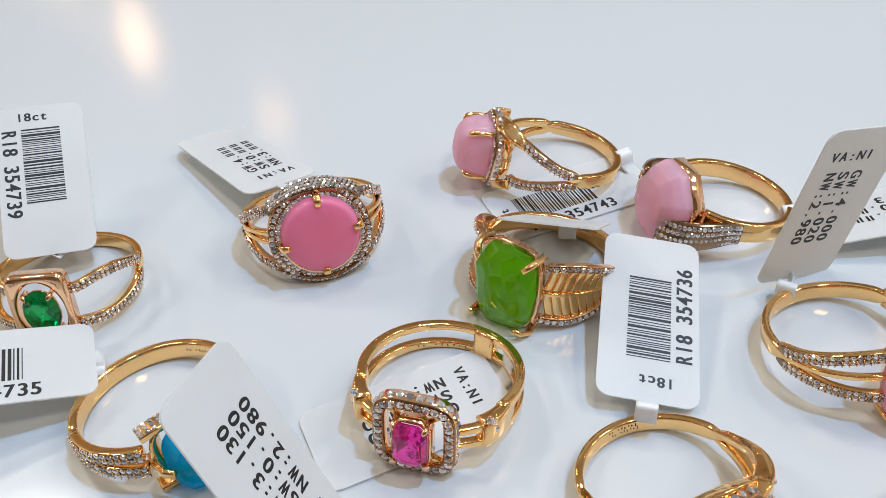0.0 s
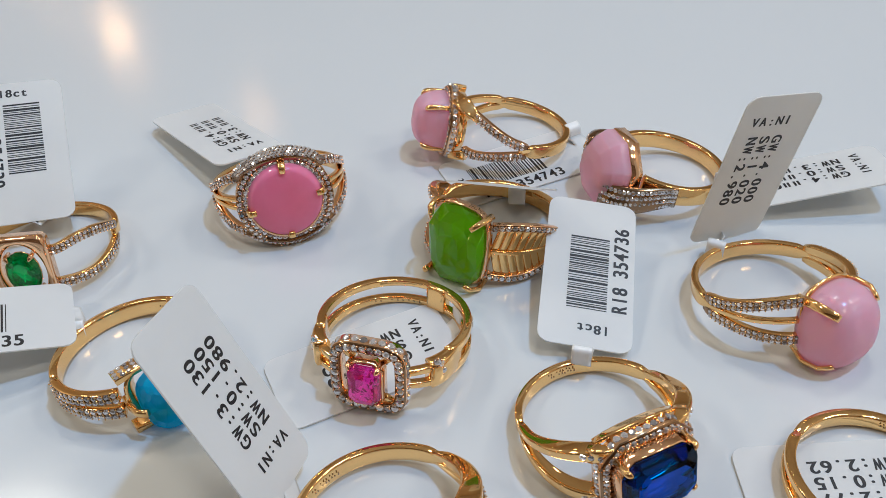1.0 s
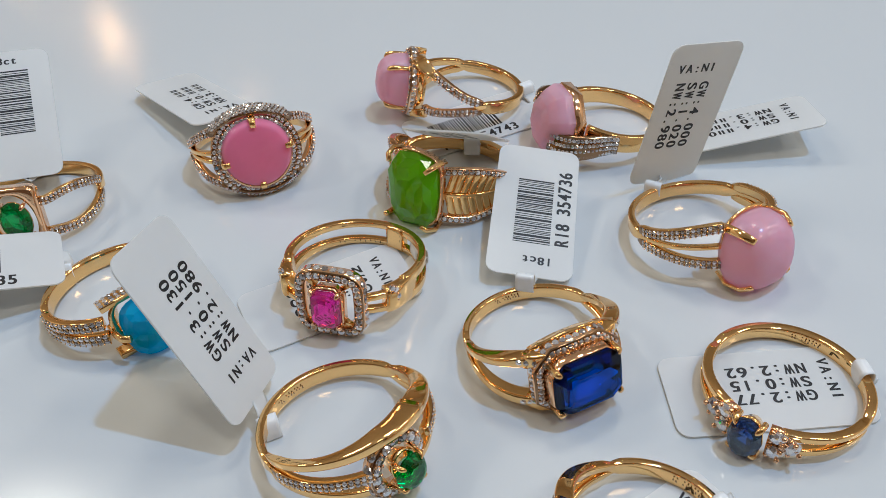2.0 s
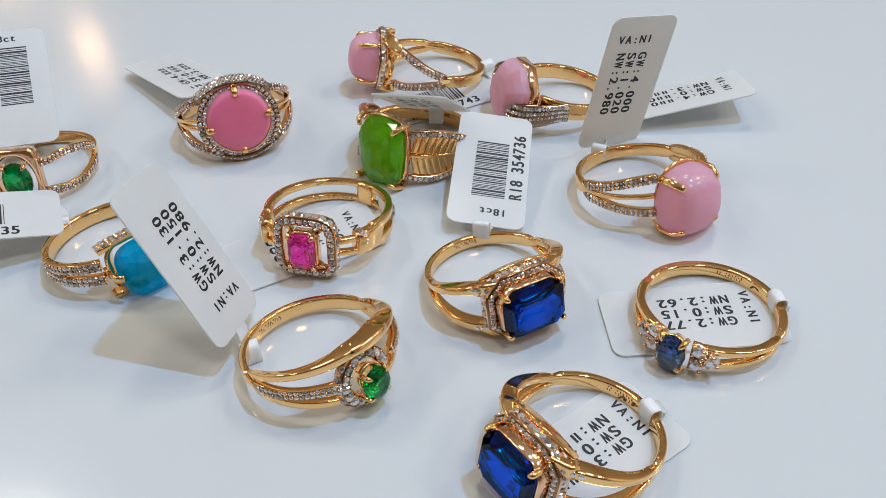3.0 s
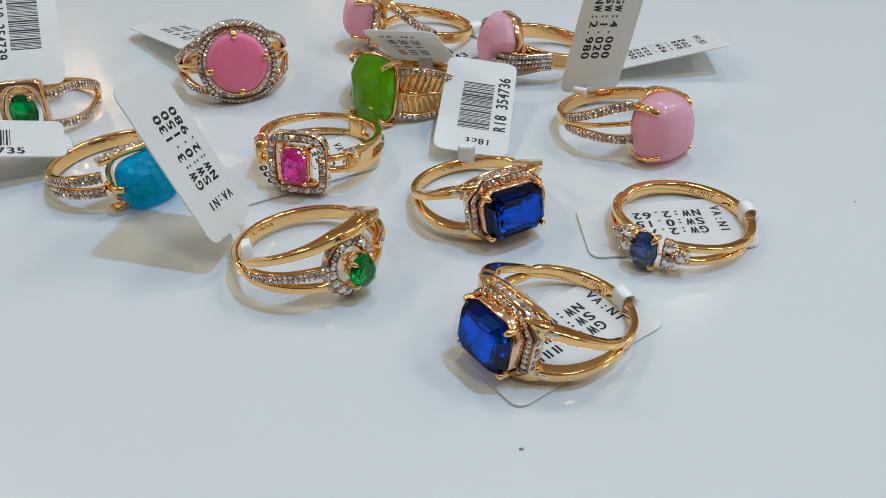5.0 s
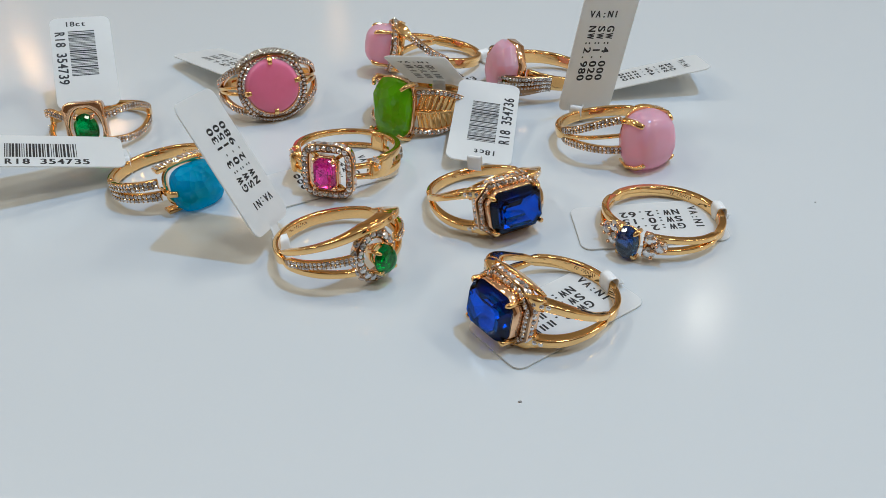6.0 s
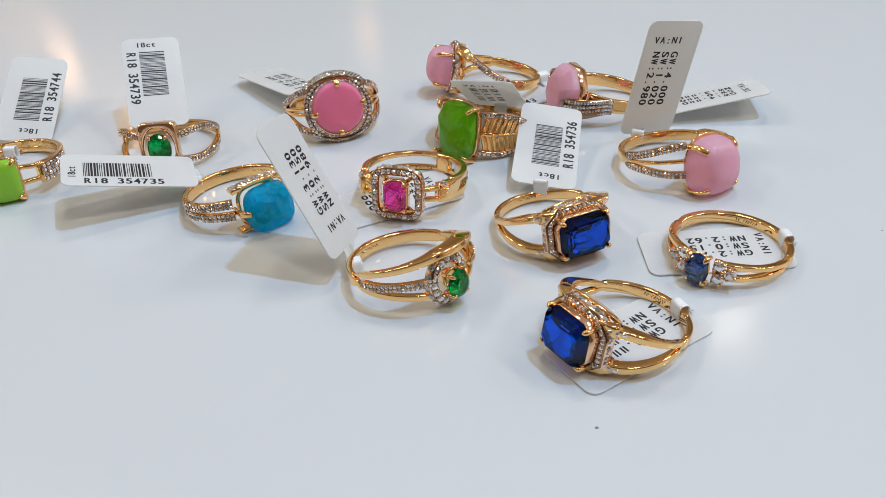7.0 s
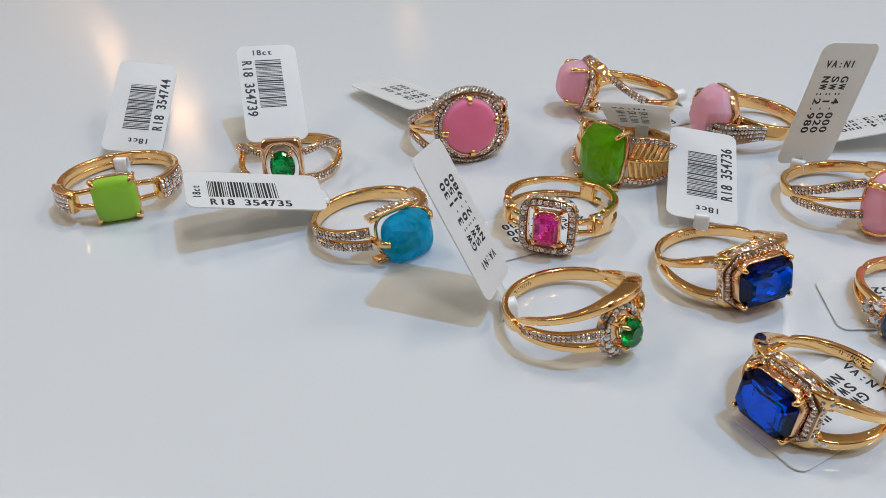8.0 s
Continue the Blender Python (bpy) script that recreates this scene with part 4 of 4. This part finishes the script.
def price_tag(mid, e1, up, label, code="", lines=(), lead="", loop_at=25.0, hook=None, pitch=1.5, start=6.35, drop=0.0, inward=None):
    """A plastic tag 23.3 x 11.8; a runs 0 to 25 along it, b -6.1 to 6.1 across. e1: the way its print reads; up: the print's upward way. loop_at: 25 or 0, the end with the loop.
    hook: where its neck ends at the ring."""
    e1 = Vector(e1).normalized()
    up = Vector(up)
    up = (up - e1 * up.dot(e1)).normalized()
    nn = e1.cross(up)
    mid = Vector(mid)

    def on(a, b, h=0.0):
        return mid + e1 * ((a - 12.5) * 0.932) + up * (b * 0.967) + nn * h

    thing = new("price_tag")
    thing.empty_display_size = 0.005
    tagged(thing, label, "price tag", "printed tags on the rings")
    thing.location = on(12.5, 0) * MM
    base = on(12.5, 0)

    # card: rounded corners, cut into strips so that it can bend
    bm = bmesh.new()
    H, R, T = 6.1, 1.7, 0.11
    stations = [0.0, 0.13, 0.5, 1.0, 1.7] + [1.7 + (25 - 3.4) * i / 10 for i in range(1, 10)] + [23.3, 24.0, 24.5, 24.87, 25.0]
    rows = []
    for a in stations:
        d = R - min(a, 25 - a)
        half = H if d <= 0 else H - R + math.sqrt(max(0.0, R * R - d * d))
        row = []
        for h in (-T, T):
            row.append([bm.verts.new(on(a, b * half, h) - base) for b in (-1, -0.5, 0, 0.5, 1)])
        rows.append(row)
    for p, q in zip(rows, rows[1:]):
        for h in (0, 1):
            for i in range(4):
                bm.faces.new((p[h][i], p[h][i + 1], q[h][i + 1], q[h][i]))
        for i in (0, 4):
            bm.faces.new((p[0][i], p[1][i], q[1][i], q[0][i]))
    for p in (rows[0], rows[-1]):
        for i in range(4):
            bm.faces.new((p[0][i], p[0][i + 1], p[1][i + 1], p[1][i]))
    part("card", bm, PAPER, thing, "", False)

    z = T + 0.015

    def write(name, text, a, b, size, pitch, turn=False):
        bm = bmesh.new()
        for i, ch in enumerate(text):
            if ch == " ":
                continue
            pts, faces = ([(0.17, 0.05), (0.28, 0.05), (0.28, 0.9), (0.17, 0.9), (0.44, 0.05), (0.55, 0.05), (0.55, 0.9), (0.44, 0.9)], [(0, 1, 2, 3), (4, 5, 6, 7)]) if ch == "#" else glyph(ch)
            for over, shove in ((0.0, -0.028), (0.004, 0.028)):
                vs = []
                for x, y in pts:
                    x, y = (x + shove + i * 0.72) * pitch / 0.72, y * size
                    vs.append(bm.verts.new((on(a - y, b + x, z + over) if turn else on(a + x, b + y, z + over)) - base))
                for f in faces:
                    bm.faces.new([vs[k] for k in f])
        tagged(part(name, bm, INK, thing, "", False), kind="stuff")

    shift = 2.0 if loop_at == 0 else 0.0
    if code:
        rnd = random.Random(code)
        bm = bmesh.new()
        a = 4.0 + shift
        end = a + 12.5
        while a < end - 0.1:
            w = rnd.choice((0.15, 0.15, 0.28, 0.42))
            vs = [bm.verts.new(on(p, q, z) - base) for p, q in ((a, -2.6), (min(a + w, end), -2.6), (min(a + w, end), 2.7), (a, 2.7))]
            bm.faces.new(vs)
            a += w + rnd.choice((0.14, 0.2, 0.26))
        tagged(part("barcode", bm, INK, thing, "", False), kind="stuff")
        write("printed_number", "R18 " + code, 4.0 + shift, -5.2, 2.0, 1.47)
        write("printed_grade", "18ct", 2.6 + shift * 0.5, -3.2, 1.4, 1.1, True)
    for i, text in enumerate(lines):
        write("printed_line", text, start, 0.6 - drop - 2.1 * i, 1.6, pitch)
    if lead:
        write("printed_lead", lead, 4.7 + 0.6 * (start - 6.35), -4.3 - drop, 1.4, 1.34, True)

    # neck and loop of the same plastic
    if hook is not None:
        hook = Vector(hook)
        root = on(loop_at, 0)
        inside = on(loop_at + (-1.0 if loop_at else 1.0), 0)
        bm = bmesh.new()
        path = [inside, root, root.lerp(hook, 0.5) + nn * 0.1, hook]
        strip(bm, [p - base for p in path], [2.8, 2.7, 2.5, 2.5], [0.18] * 4, [nn] * 4, 8, 0.5)
        part("neck", bm, PAPER, thing)
        bm = bmesh.new()
        pts, nrm = [], []
        away = Vector(inward).normalized() if inward else (hook - root).normalized()
        for k in range(16):
            q = 2 * math.pi * k / 16
            c, s = math.copysign(abs(math.cos(q)) ** 0.6, math.cos(q)), math.copysign(abs(math.sin(q)) ** 0.6, math.sin(q))
            pts.append(hook + away * (0.85 * (1 - c)) + Vector((0, 0, 1)) * (1.45 * s) - base)
            nrm.append(away * -c + Vector((0, 0, 1)) * s)
        strip(bm, pts, [2.5] * 16, [0.16] * 16, nrm, 8, 0.5, True)
        part("loop", bm, LOOP_PLASTIC, thing)
    return thing


price_tag((25.3, 69.7, 4.0), (0.108, 0.974, 0.2), (-0.987, 0.08, 0.142), "white tag with a barcode, resting flat over the gold bands", "354736", (), "", 0.0, (23.7, 56.6, 2.6))
price_tag((47.0, 80.6, 11.9), (-0.191, -0.014, -0.981), (0.895, 0.408, -0.18), "white tag standing upright behind a pale pink ring", "", ("GW:4.000", "SW:1.020", "NW:2.980"), "VA:NI", 25.0, (43.4, 77.4, 1.4))
price_tag((-13.5, 39.9, 13.2), (-0.462, 0.267, 0.846), (-0.209, -0.960, 0.189), "white tag leaning steeply up from a ring, printed with weights", "", ("GW:3.130", "SW:0.150", "NW:2.980"), "VA:NI", 0.0, (-6.9, 34.4, 2.0), pitch=1.53, start=7.12, drop=0.05)
price_tag((-51.0, 57.5, 6.3), (0.885, 0.391, -0.254), (-0.399, 0.917, 0.022), "white tag with a barcode, held level above the counter", "354735", (), "", 25.0, (-40.4, 60.8, 2.0))
price_tag((-56.2, 89.3, 9.7), (0.265, -0.834, -0.485), (0.931, 0.352, -0.098), "white tag with a barcode, leaning back behind a small emerald ring", "354739", (), "", 25.0, (-53.8, 86.6, 1.2))
price_tag((-84.9, 90.4, 5.8), (-0.091, 0.906, 0.413), (-0.968, -0.177, 0.175), "white tag with a barcode, leaning back behind the apple green ring", "354744", (), "", 0.0, (-83.4, 75.2, 1.2))
price_tag((51.2, 40.0, 0.25), (-0.996, -0.09, 0), (0.09, -0.996, 0), "white tag lying flat under a slim gold ring", "", ("GW:2.77", "SW:0.15", "NW:2.62"), "VA:NI", 0.0, (63.2, 41.4, 1.4), inward=(-1, -0.15, 0))
price_tag((35.0, 17.8, 0.25), (-0.80, -0.60, 0), (0.60, -0.80, 0), "white tag lying flat under the large blue ring", "", ("GW:3.###", "SW:0.###", "NW:#.###"), "VA:NI", 0.0, (43.7, 23.6, 1.4), inward=(-0.91, -0.41, 0))
price_tag((-2.7, 56.8, 0.25), (-0.88, -0.47, 0), (0.47, -0.88, 0), "white tag lying flat under the pink stone ring", "", ("GW:#.#00", "SW:#.#00", "NW:#.#00"), "VA:NI", 0.0, (9.9, 63.8, 1.7), inward=(-0.9, -0.44, 0))
price_tag((-32.8, 104.2, 2.6), (-0.69, 0.71, -0.10), (-0.71, -0.69, 0.15), "white tag slanting behind the round pink ring", "", ("GW:4.###", "SW:0.###", "NW:3.###"), "VA:NI", 0.0, (-23.4, 97.0, 1.8))
price_tag((58.6, 91.4, 2.7), (-0.98, -0.10, -0.16), (0.10, -0.97, 0.18), "white tag with its free end bent up off the counter", "", ("GW:4.##0", "SW:0.##0", "NW:3.##0"), "VA:NI", 25.0, (47.0, 91.0, 1.2))
price_tag((16.7, 97.8, 0.25), (0.89, 0.45, 0), (-0.45, 0.89, 0), "white tag with a barcode, lying flat under a pale pink ring", "354743", (), "", 25.0, (25.8, 105.0, 1.0))
price_tag((14.6, 81.4, 8.9), (0.163, 0.78, -0.604), (0.982, -0.186, 0.024), "white tag rising from the green ring with its print turned down", "", ("GW:#.###", "SW:#.###", "NW:#.###"), "VA:NI", 25.0, (16.3, 87.9, 2.6))

# ---- dust on the counter ----
def speck(x, y, r):
    bm = bmesh.new()
    ball(bm, Vector((0, 0, r * 0.4)), r)
    for v in bm.verts:
        v.co.z = max(0.0, v.co.z * 0.6)
        v.co.x *= 1.4
    ob = part("dust_speck", bm, SPECK)
    ob.location = (x * MM, y * MM, 0)
    tagged(ob, "tiny grey speck of dust on the white counter", "dust", "specks of dust")


for sx, sy, sr in ((29.3, 0.9, 0.2), (79.1, 45.8, 0.12)):
    speck(sx, sy, sr)
